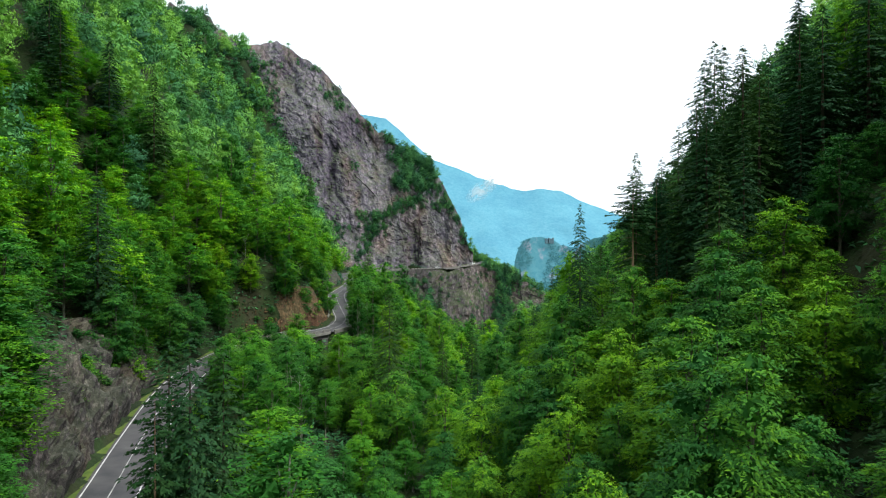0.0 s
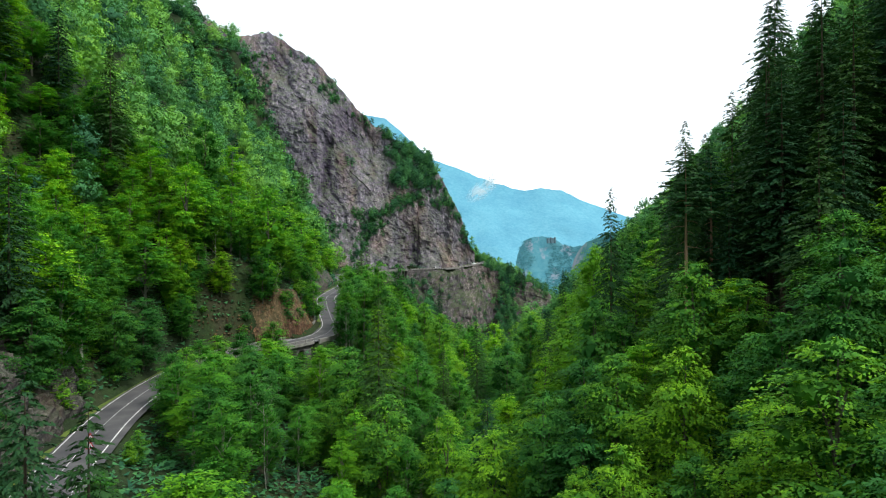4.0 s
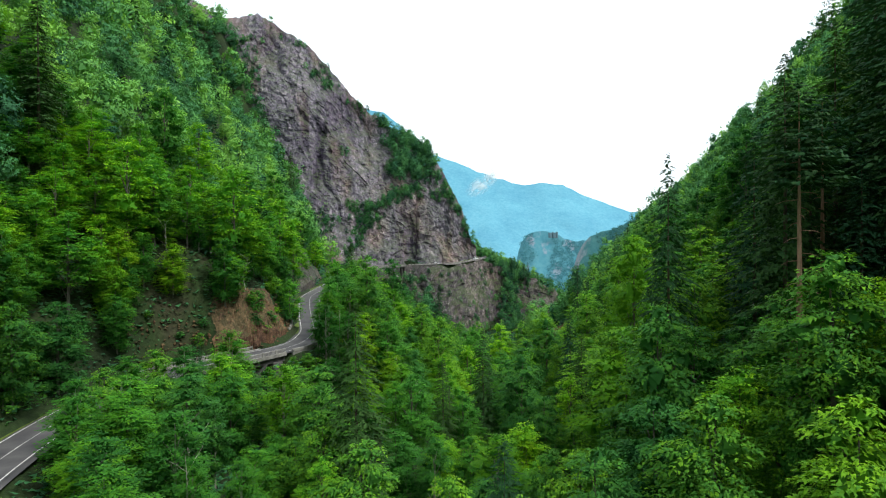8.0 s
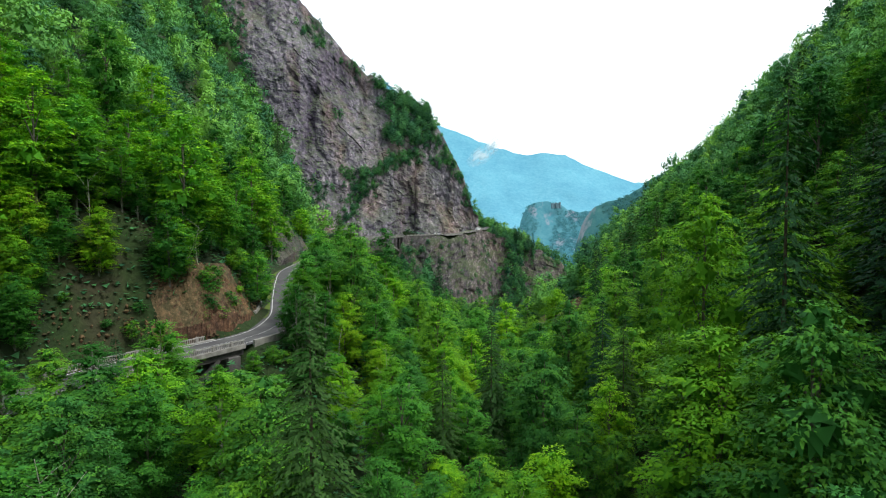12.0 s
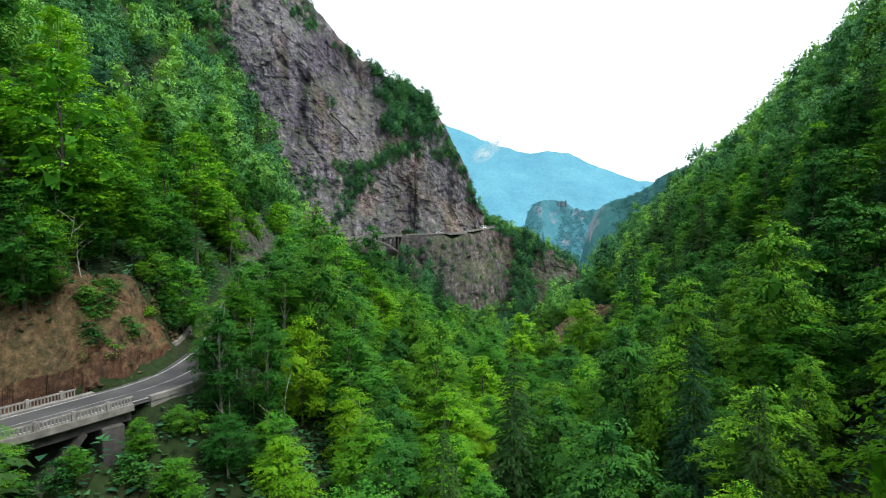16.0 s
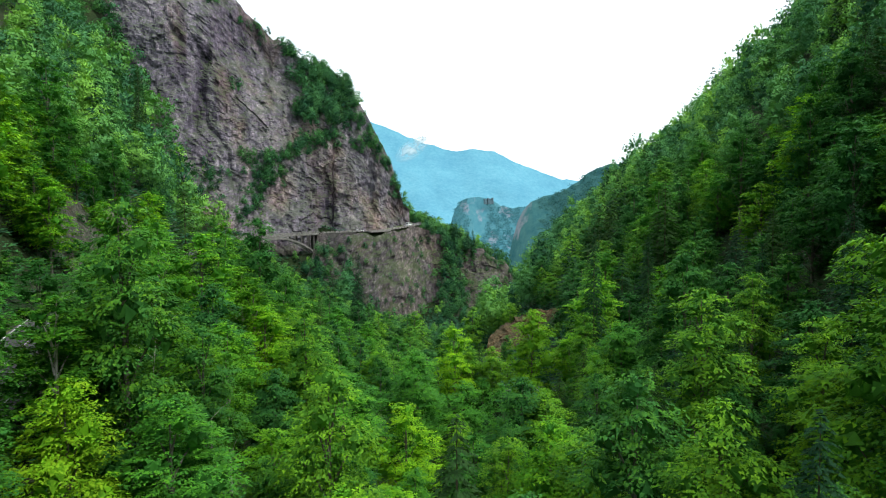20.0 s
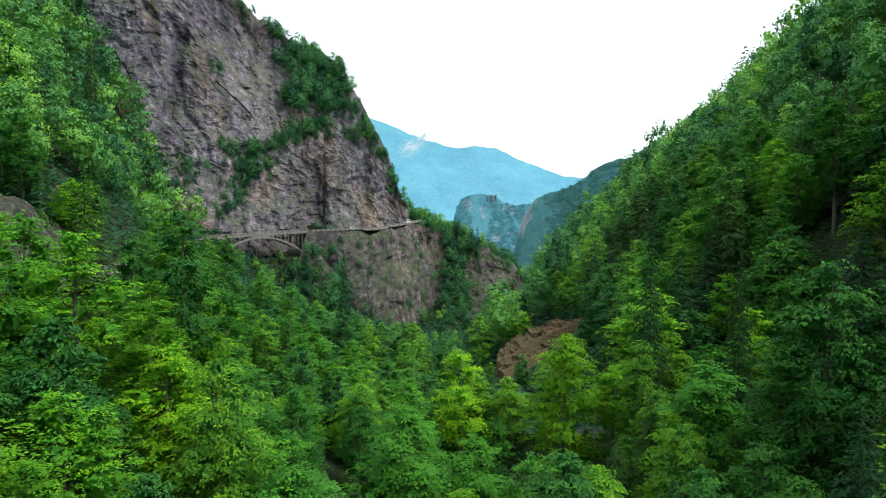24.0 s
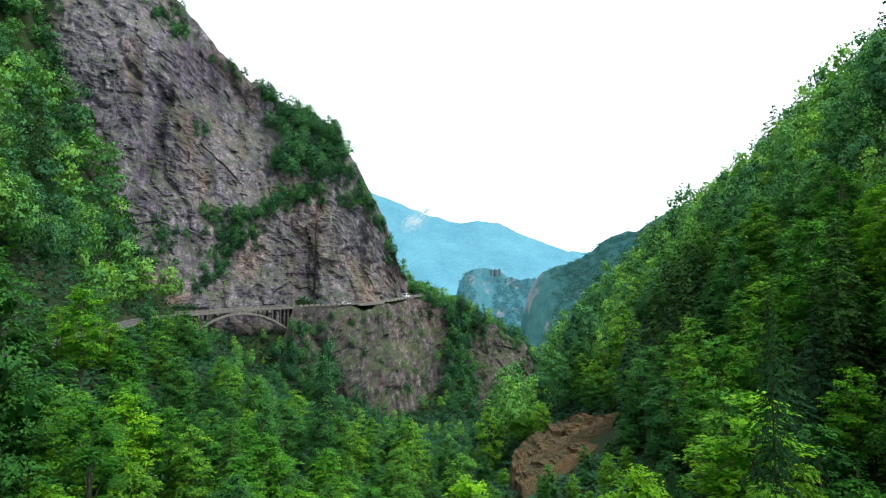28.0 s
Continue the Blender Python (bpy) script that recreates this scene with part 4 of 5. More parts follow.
for off in (-3.2, 3.2):
    line, nrm = [], Vector((flat.y, -flat.x, 0)).normalized()
    for i in range(arch_n + 1):
        f = i / arch_n
        p = A.lerp(B, f)
        line.append(Vector((p.x, p.y, -17.6 - 0.75 - 0.6 - 9.6 * (2 * f - 1) ** 2)) + nrm * off)
    along_part("arch_rib", line, -0.55, 0.55, -0.5, 0.5, concrete, viaduct, "grey concrete arch rib")
    for f in (0.04, 0.12, 0.20, 0.29, 0.71, 0.80, 0.88, 0.96):
        p = A.lerp(B, f)
        zt, zb_ = p.z - 0.6, -18.9 - 9.6 * (2 * f - 1) ** 2
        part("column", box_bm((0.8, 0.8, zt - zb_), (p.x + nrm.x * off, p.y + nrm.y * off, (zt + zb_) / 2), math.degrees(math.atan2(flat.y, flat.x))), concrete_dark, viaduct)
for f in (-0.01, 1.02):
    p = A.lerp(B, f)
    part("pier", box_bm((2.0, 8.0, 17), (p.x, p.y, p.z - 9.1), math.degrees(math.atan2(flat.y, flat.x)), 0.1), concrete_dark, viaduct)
railing(span, 4.1, "viaduct_railing", "pale concrete balustrade on the viaduct", 3.0, 1.05, 5, concrete_pale, "railings of the viaduct")
railing(span, -4.1, "viaduct_railing", "pale concrete balustrade on the viaduct", 3.0, 1.05, 5, concrete_pale, "railings of the viaduct")
cliff_wall = tagged(new("retaining_wall"), "grey concrete retaining wall under the cliff road", "wall")
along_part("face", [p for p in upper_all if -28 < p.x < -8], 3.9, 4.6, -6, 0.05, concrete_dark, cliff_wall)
for p, a in resample(offset_line([p for p in road_line if p.y > 515 and -27 < p.x < 27], 4.3), 2.6):
    if p.x < -4 or p.x > 12:
        post = tagged(new("guard_block"), "whitewashed concrete guard block at the road edge", "guard block", "guard blocks of the cliff road")
        post.matrix_basis = pose(*p, 0, 0, a)
        part("block", box_bm((2.0, 0.4, 0.95), (0, 0, 0.4), 0, 0.05), concrete_pale, post)
culvert = tagged(new("rock_gallery"), "projecting concrete road slab with a dark hollow below", "bridge")
cl = [p for p in road_line if p.y > 515 and -1 < p.x < 11]
along_part("slab", cl, -1.0, 6.2, -0.6, 0.0, concrete_pale, culvert)
along_part("parapet", cl, 5.9, 6.2, 0.0, 0.8, concrete_pale, culvert)

# warning signs where the road bends
sign = tagged(new("warning_sign"), "two white triangular warning signs with red rims on one post", "road sign")
sign.matrix_basis = pose(-44.3, 103, -27.4, 0, 0, 10)


def disc(points, y0, y1):
    bm = bmesh.new()
    a = [bm.verts.new((x, y0, z)) for x, z in points]
    b = [bm.verts.new((x, y1, z)) for x, z in points]
    n = len(points)
    bm.faces.new(a)
    bm.faces.new(b[::-1])
    for i in range(n):
        bm.faces.new((a[i], b[i], b[(i + 1) % n], a[(i + 1) % n]))
    bmesh.ops.recalc_face_normals(bm, faces=bm.faces[:])
    return bm


steel = plain("galvanised_steel", (0.30, 0.31, 0.32), (0.46, 0.47, 0.48), 3, 0.5, 0.5)
sign_red = plain("sign_red", (0.42, 0.02, 0.02), (0.50, 0.03, 0.03), 3, 0.45)
sign_white = plain("sign_white", (0.72, 0.72, 0.70), (0.82, 0.82, 0.80), 3, 0.45)
ink = plain("sign_black", (0.01, 0.01, 0.01), (0.02, 0.02, 0.02), 3, 0.5)
v, f = tube([(0, 0.05, -1.0), (0, 0.05, 3.5)], [0.045, 0.045], 8)
part("post", mesh_from("post", v, f, [steel], smooth=True), None, sign)
for zc in (1.95, 3.0):
    tri = [(0.62 * math.sin(k * 2.0944), zc + 0.62 * math.cos(k * 2.0944)) for k in range(3)]
    plate = part("plate", disc(tri, -0.02, 0.02), sign_red, sign, "red rim")
    part("field", disc([(x * 0.68, zc + (z - zc) * 0.68) for x, z in tri], -0.03, -0.022), sign_white, plate, "white field")
    part("symbol", disc([(-0.06, zc - 0.18), (0.06, zc - 0.18), (0.10, zc + 0.05), (0.0, zc + 0.2), (-0.05, zc)], -0.036, -0.031), ink, plate, "black symbol")

# a white van and cars on the cliff road
van_white = plain("white_car_paint", (0.70, 0.71, 0.72), (0.80, 0.80, 0.80), 0.6, 0.3, 0.5)
glass_dark = plain("dark_car_glass", (0.015, 0.018, 0.02), (0.03, 0.035, 0.04), 1.0, 0.1, 0.6)
rubber = plain("tyre_rubber", (0.012, 0.012, 0.012), (0.03, 0.03, 0.03), 4, 0.9)


def vehicle(name, label, length, width, tall, nose, paint):
    car = tagged(new(name), label, "vehicle")
    h0 = 0.35
    prof = [(-length / 2, h0), (length / 2, h0), (length / 2, h0 + (tall - h0) * 0.42), (length / 2 - nose, h0 + (tall - h0) * 0.52), (length / 2 - nose - 0.5, tall), (-length / 2 + 0.2, tall), (-length / 2, h0 + (tall - h0) * 0.5)]
    bm = disc(prof, -width / 2, width / 2)
    bmesh.ops.bevel(bm, geom=bm.edges[:], offset=0.07, segments=2, affect="EDGES")
    body = part("body", bm, paint, car)
    z0, z1 = h0 + (tall - h0) * 0.55, tall - 0.15
    for s in (-1, 1):
        part("side_window", box_bm((length * 0.5, 0.02, z1 - z0), (-0.05 * length, s * (width / 2 + 0.005), (z0 + z1) / 2)), glass_dark, car)
        for x in (-0.32, 0.32):
            bm = bmesh.new()
            bmesh.ops.create_cone(bm, cap_ends=True, segments=16, radius1=0.34, radius2=0.34, depth=0.24, matrix=pose(x * length, s * (width / 2 - 0.08), 0.34, 90))
            part("wheel", bm, rubber, car)
    bm = box_bm((0.02, width * 0.82, z1 - z0))
    bmesh.ops.transform(bm, matrix=pose(length / 2 - nose - 0.2, 0, (z0 + z1) / 2 + 0.02, 0, -38, 0), verts=bm.verts)
    part("windscreen", bm, glass_dark, car)
    part("rear_window", box_bm((0.02, width * 0.75, z1 - z0 - 0.1), (-length / 2 + 0.02, 0, (z0 + z1) / 2)), glass_dark, car)
    return car


def park(car, y, x, off):
    c = min(range(len(road_line) - 1), key=lambda i: (road_line[i].x - x) ** 2 + (road_line[i].y - y) ** 2)
    d = road_line[c + 1] - road_line[c]
    s = Vector((d.y, -d.x, 0)).normalized()
    p = road_line[c] + s * off
    car.matrix_basis = pose(p.x, p.y, p.z + 0.03, 0, 0, math.degrees(math.atan2(d.y, d.x)))


park(vehicle("delivery_van", "white van on the road below the cliff", 5.2, 2.0, 2.3, 0.9, van_white), 550, 24, 1.6)
park(vehicle("car", "white car on the road below the cliff", 4.3, 1.75, 1.5, 1.1, van_white), 529, -6, 1.6)

# ---- woods ----
rng = np.random.default_rng(7)


def scatter(name, proto, rows, mat, label, category, tints):
    """One mesh out of many turned and scaled copies of a crown; rows of x, y, z, turn, size, tallness."""
    n = len(proto.vertices)
    co = np.empty(n * 3, np.float32)
    proto.vertices.foreach_get("co", co)
    co = co.reshape(-1, 3)
    nr = np.empty(len(proto.loops) * 3, np.float32)
    proto.corner_normals.foreach_get("vector", nr)
    nr = nr.reshape(-1, 3)
    rows = np.array([tuple(q) + (1.0,) * (6 - len(q)) for q in rows], np.float32)
    c, s, k = np.cos(rows[:, 3, None]), np.sin(rows[:, 3, None]), rows[:, 4, None]
    V = np.stack([rows[:, 0, None] + k * (c * co[:, 0] - s * co[:, 1]), rows[:, 1, None] + k * (s * co[:, 0] + c * co[:, 1]), rows[:, 2, None] + k * rows[:, 5, None] * co[:, 2]], -1).reshape(-1, 3)
    N = np.stack([c * nr[:, 0] - s * nr[:, 1], s * nr[:, 0] + c * nr[:, 1], nr[:, 2] + 0 * c], -1).reshape(-1, 3)
    me = mesh_from(name, V, np.arange(len(V)).reshape(-1, 3), [mat], smooth=True)
    me.attributes.new("custom_normal", "FLOAT_VECTOR", "POINT").data.foreach_set("vector", N.astype(np.float32).ravel())
    me.attributes.new("tree_tint", "FLOAT", "POINT").data.foreach_set("value", np.repeat(tints[0] + tints[1] * rng.random(len(rows)), n).astype(np.float32))
    own = np.empty(n, np.float32)
    proto.attributes["clump"].data.foreach_get("value", own)
    me.attributes.new("clump", "FLOAT", "POINT").data.foreach_set("value", np.tile(own, len(rows)))
    return tagged(new(name, me), label, category, kind="stuff")


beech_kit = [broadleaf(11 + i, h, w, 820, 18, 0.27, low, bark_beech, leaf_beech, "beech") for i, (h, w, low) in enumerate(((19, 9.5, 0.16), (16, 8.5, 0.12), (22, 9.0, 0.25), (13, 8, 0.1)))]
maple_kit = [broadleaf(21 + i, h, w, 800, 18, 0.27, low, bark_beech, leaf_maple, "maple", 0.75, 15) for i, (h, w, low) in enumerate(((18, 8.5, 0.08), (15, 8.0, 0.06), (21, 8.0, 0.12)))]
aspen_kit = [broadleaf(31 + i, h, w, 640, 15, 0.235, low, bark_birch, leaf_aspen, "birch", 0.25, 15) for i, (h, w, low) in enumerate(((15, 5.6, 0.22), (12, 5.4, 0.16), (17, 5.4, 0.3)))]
yellow_kit = [broadleaf(41 + i, h, w, 760, 18, 0.265, 0.1, bark_beech, leaf_yellow, "hornbeam", 0.5, 14) for i, (h, w) in enumerate(((17, 8.5), (14, 7.5)))]
spruce_kit = [conifer(51 + i, h, w, lv + 10, 15, 30, low, bark_spruce, needles, "spruce", twig=0.42) for i, (h, w, lv, low) in enumerate(((27, 8.5, 34, 0.10), (22, 7.5, 30, 0.06), (32, 9.5, 34, 0.2)))]
pine_kit = [conifer(61 + i, h, w, lv + 6, 11, 26, low, bark_dead, needles_pine, "pine", 0.15, 0.4, 0.46, stubs) for i, (h, w, lv, low, stubs) in enumerate(((15, 7.0, 20, 0.10, 0), (30, 8, 16, 0.72, 30)))]
shrub_kit = [broadleaf(65 + i, h, w, 60, 12, 0.36, 0.05, bark_beech, leaf_maple, "shrub", 0.3, 8) for i, (h, w) in enumerate(((3.2, 3.8), (2.4, 3.0), (4.2, 3.6)))]
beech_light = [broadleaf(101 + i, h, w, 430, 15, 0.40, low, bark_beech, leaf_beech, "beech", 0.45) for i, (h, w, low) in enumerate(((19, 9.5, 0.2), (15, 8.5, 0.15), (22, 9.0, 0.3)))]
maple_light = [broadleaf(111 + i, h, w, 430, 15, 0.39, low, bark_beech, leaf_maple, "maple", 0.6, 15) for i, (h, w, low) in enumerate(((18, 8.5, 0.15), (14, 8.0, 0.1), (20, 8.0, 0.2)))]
ash_light = [broadleaf(121 + i, h, w, 430, 15, 0.38, low, bark_beech, leaf_ash, "ash", 0.5, 14) for i, (h, w, low) in enumerate(((17, 8.5, 0.12), (14, 7.5, 0.1), (19, 8.0, 0.16)))]
beech_mid = [(None, dome(91 + i, h, w, 1300, 0.56, 0.15, leaf_woods, "woods_beech")) for i, (h, w) in enumerate(((18, 9.5), (15, 8.5), (21, 9.0)))]
spruce_mid = [conifer(95 + i, h, w, 20, 8, 6, 0.08, bark_spruce, needles_woods, "woods_spruce", twig=1.4) for i, (h, w) in enumerate(((25, 7.5), (20, 6.5)))]
beech_far = [(None, dome(71 + i, h, w, 400, 1.1, 0.2, leaf_woods, "woods_beech", 8)) for i, (h, w) in enumerate(((18, 10), (15, 9), (21, 9.5)))]
spruce_far = [conifer(81 + i, h, w, 13, 6, 4, 0.08, bark_spruce, needles_woods, "woods_spruce", twig=2.2) for i, (h, w) in enumerate(((25, 7.5), (20, 6.5)))]

KITS = {"beech": (beech_kit, "beech_tree", "green broad-leaved beech with layered leafy sprays on the slope", "beech trees on the slopes"),
        "beech2": (beech_light, "beech_tree", "green broad-leaved beech high on the wooded slope", "beech trees on the slopes"),
        "maple2": (maple_light, "maple_tree", "blue-green bushy maple on the wooded slope", "maple trees on the slopes"),
        "maple": (maple_kit, "maple_tree", "bushy green maple with drooping leafy branches", "maple trees on the slopes"),
        "aspen": (aspen_kit, "birch_tree", "slender fresh-green birch with a pale thin trunk", "birch trees by the road"),
        "yellow": (yellow_kit, "hornbeam_tree", "yellow-green hornbeam standing out from darker trees", "yellowing hornbeams"),
        "spruce": (spruce_kit, "spruce_tree", "tall dark-green spruce with sagging boughs", "spruce trees on the slopes"),
        "pine": (pine_kit, "pine_tree", "ragged dark pine with a reddish bare trunk", "pine trees"),
        "ash": (ash_light, "ash_tree", "green ash among the close trees of the lower slope", "ash trees on the lower slopes"),
        "shrub": (shrub_kit, "shrub", "low green leafy shrub on the bank", "shrubs on the road banks")}
originals = {}
counts = {}


def plant(kind, which, x, y, z, turn, size, tall=1.0, label=""):
    """One tree of a kit, standing on the ground."""
    kit, name, text, group = KITS[kind]
    key = (kind, which)
    m = pose(x, y, z, 0, 0, turn)
    if key not in originals:
        ob = originals[key] = tree_thing(name, *kit[which], text, "shrub" if kind == "shrub" else "tree", group)
        ob.matrix_basis = m
    else:
        ob = copy_thing(originals[key], m)
    ob.scale = (size, size, size * tall)
    if label:
        ob["label"] = label
    counts[kind] = counts.get(kind, 0) + 1
    return ob


# trees that stand out, each at its own place: kind, which, x, y, height, width factor
MARKED = [("spruce", 0, -83.4, 182.6, 34, 1.1), ("spruce", 1, -96, 182, 30, 1.2), ("spruce", 0, -104, 172, 30, 1.2), ("spruce", 1, -112, 180, 30, 1.2),
           ("pine", 1, 33.2, 110.6, 35, 1.0), ("pine", 1, 39.8, 118, 30, 1.0),  ("maple", 0, 44.6, 82.8, 19, 1.1), ("maple", 2, 34.6, 96.6, 17, 1.1), ("maple", 0, 22, 116, 25, 1.0), ("maple", 2, 18.5, 107, 21, 1.0), ("maple", 0, 16, 98, 17, 1.1), ("maple", 1, 21, 101, 20, 1.1), ("maple", 2, 13.5, 88, 15, 1.1), ("maple", 1, 25, 90, 19, 1.1), ("spruce", 2, 50, 121, 44, 1.0),
          ("spruce", 0, 48, 129, 37, 1.0), ("spruce", 2, 54, 114, 38, 1.1), ("spruce", 0, 58, 122, 36, 1.1), ("spruce", 2, 62, 110, 36, 1.1), ("spruce", 0, 66, 118, 34, 1.1),
          ("spruce", 1, 42, 124, 30, 1.0), ("spruce", 0, 52, 104, 34, 1.1), ("spruce", 2, 45, 108, 34, 1.0), ("spruce", 0, 60, 100, 32, 1.1), ("spruce", 0, 42, 137, 32, 1.0),
           ("beech", 3, 29, 303, 13, 1.0), ("maple", 1, 32, 306, 12, 1.0), ("maple", 0, 27, 310, 13, 1.0), ("yellow", 0, 30, 250, 15, 0.9),
           ("aspen", 0, -13.4, 54, 24, 1.5), ("aspen", 2, -20, 74, 20, 1.4), ("aspen", 0, -42.8, 61, 17, 1.4), ("aspen", 1, -33, 112, 14, 1.3), ("aspen", 0, -28, 104, 16, 1.3),
          ("spruce", 1, -4, 378, 18, 1.0), ("spruce", 1, 1, 384, 16, 1.0), ("aspen", 0, -26, 196, 14, 1.0), ("aspen", 2, -23, 206, 16, 1.1), ("aspen", 2, -27, 212, 15, 1.1),
          ("aspen", 0, -24, 222, 16, 1.2), ("aspen", 0, -25, 186, 14, 1.0), ("aspen", 2, -21, 190, 15, 1.0), ("yellow", 1, -12, 196, 12, 1.0), ("yellow", 0, -6, 205, 12, 1.0),
          ("yellow", 1, 4, 214, 13, 0.9), ("yellow", 0, -16, 178, 12, 0.9),
          ("yellow", 1, -19, 199, 15, 1.0), ("yellow", 0, -9, 187, 13, 1.0), ("yellow", 1, -2, 196, 12, 1.0), ("aspen", 0, -14, 208, 15, 1.3), ("aspen", 2, -7, 214, 15, 1.2),
          ("yellow", 0, -18, 226, 16, 1.1), ("yellow", 1, -30, 250, 15, 1.0), ("yellow", 0, -14, 268, 15, 1.0), ("yellow", 1, -22, 292, 15, 1.1), ("aspen", 1, -8, 250, 15, 1.3),
           ("yellow", 1, -62, 232, 16, 1.1), ("yellow", 0, -74, 262, 16, 1.1),
           ("aspen", 0, -60, 123, 20, 1.3), ("aspen", 2, -62, 132, 20, 1.3), ("maple", 0, -59.5, 115, 15, 1.0), ("maple", 1, -60.5, 140, 15, 1.0), ("maple", 2, -59.5, 149, 15, 1.0),  ("aspen", 2, -37, 117, 12, 1.3), ("maple", 1, -40.5, 133, 12, 1.0), ("maple", 1, -39.5, 140, 13, 1.1), ("maple", 2, -38, 146, 13, 1.0),
          ("beech", 1, -35.5, 152, 15, 1.0), ("maple", 0, -32, 157, 12, 1.0), ("maple", 2, -33, 133, 16, 1.0), ("beech", 3, -32, 146, 14, 1.0), ("aspen", 1, -30, 122, 15, 1.3),
          ("maple", 0, -26, 220, 17, 1.1), ("aspen", 1, -28, 228, 17, 1.4), ("beech", 1, -31, 237, 17, 1.0), ("maple", 2, -24, 233, 17, 1.1), ("yellow", 0, -33, 247, 16, 1.0),
          ("beech", 3, -27, 203, 14, 1.0), ("maple", 1, -24, 214, 16, 1.1), ("aspen", 0, -35, 256, 15, 1.3), ("aspen", 1, -25.5, 175, 7, 1.2), ("aspen", 0, -23, 182, 7, 1.2), ("aspen", 1, -29, 168, 6, 1.1), ("maple", 1, -21, 173, 7, 1.1), 
          ("aspen", 0, -46, 65, 17, 1.6), ("aspen", 2, -51, 69, 16, 1.6),
          ("yellow", 0, 23, 131, 22, 1.2), ("beech", 1, 28, 123, 17, 1.1), ("maple", 1, 33, 112, 16, 1.2), ("beech", 3, 27, 109, 15, 1.1), ("yellow", 1, 36, 103, 15, 1.1),
          ("spruce", 0, 44, 196, 21, 0.9), ("maple", 1, 50, 204, 15, 1.1), ("beech", 1, 40, 186, 15, 1.1), ("spruce", 0, 57, 196, 20, 0.9), ("maple", 0, 49, 214, 16, 1.1),
          ("maple", 1, 40, 158, 15, 1.1), ("beech", 0, 47, 165, 15, 1.1), ("maple", 2, 52, 154, 16, 1.1), ("spruce", 0, 60, 168, 19, 0.9), ("maple", 1, 64, 182, 15, 1.1)]
rng = np.random.default_rng(7)
TALL = {(k, i): max(v.co.z for v in crown.vertices) for k in KITS for i, (trunk, crown) in enumerate(KITS[k][0])}
# trees whose tops reach a known height
TOPS = [("aspen", 0, -41.9, 123.3, -18.2, 1.3), ("aspen", 1, -45.6, 130, -17.5, 1.2), ("maple", 1, -46.6, 138, -18, 1.0), ("aspen", 0, -46.8, 145, -17.5, 1.2), ("maple", 0, -45.4, 151, -17.5, 1.0), ("aspen", 2, -42, 154.4, -17.5, 1.2),
        ("pine", 0, -42.3, 160, -18, 1.1), ("aspen", 0, -37.2, 161.6, -16, 1.3), ("maple", 2, -38, 167, -20, 1.0), ("spruce", 1, -24, 60, -7, 1.15), ("spruce", 1, -27.5, 63.5, -8.5, 1.15), ("spruce", 1, -21.5, 62, -9, 1.1), ("pine", 0, -25.5, 56, -12, 1.1),
        ("aspen", 0, -26.8, 188.5, -14, 0.9), ("aspen", 1, -30, 177.6, -23.6, 0.9), ("aspen", 0, -33.6, 172.6, -24.6, 0.9), ("maple", 1, -28, 182, -23.6, 0.8), ("aspen", 2, -37.5, 168, -24.4, 0.8), ("aspen", 2, -26.3, 195, -12, 1.0), ("aspen", 1, -26.5, 201, -12, 1.0), ("spruce", 0, 28.6, 132, 10, 0.8), ("spruce", 2, 44.5, 111, 27.5, 1.0), ("spruce", 2, 36.2, 118.6, 18.5, 0.8), ("spruce", 0, 47.8, 277, -8, 0.6), ("spruce", 1, 52, 260.6, -10, 0.6), ("yellow", 0, 36.2, 282.6, -26, 1.1),
        ("yellow", 1, 39.5, 252, -29, 1.0), ("yellow", 0, 30.5, 153, 0, 0.9), ("spruce", 0, -86, 410, 52, 0.75), ("spruce", 1, -84, 403, 40, 0.75), ("spruce", 1, -2, 366, -18, 0.7)]
for kind, which, x, y, top, wide in TOPS:
    MARKED.append((kind, which, x, y, top - float(height(np.array([x]), np.array([y]))[0]), wide))
# a stand of beeches between the dark spruces above the road
for x in np.arange(-112, -68, 7.0):
    for y in np.arange(146, 196, 7.5):
        MARKED.append(("beech", int(x + y) % 4, x + 2.5 * math.sin(y * 2.3), y + 2.5 * math.sin(x * 1.7), 13 + 4 * math.sin(x * 3.1 + y), 1.0))
marked_xy = []
for kind, which, x, y, h, wide in MARKED:
    z = float(height(np.array([x]), np.array([y]))[0])
    size = wide * (h / 27 if kind in ("spruce", "pine") else h / 16) ** 0.5
    own = TALL[kind, which]
    plant(kind, which, x, y, z - 0.4, rng.uniform(0, 360), size, h / own / size)
    marked_xy.append((x, y))
marked_xy = np.array(marked_xy)


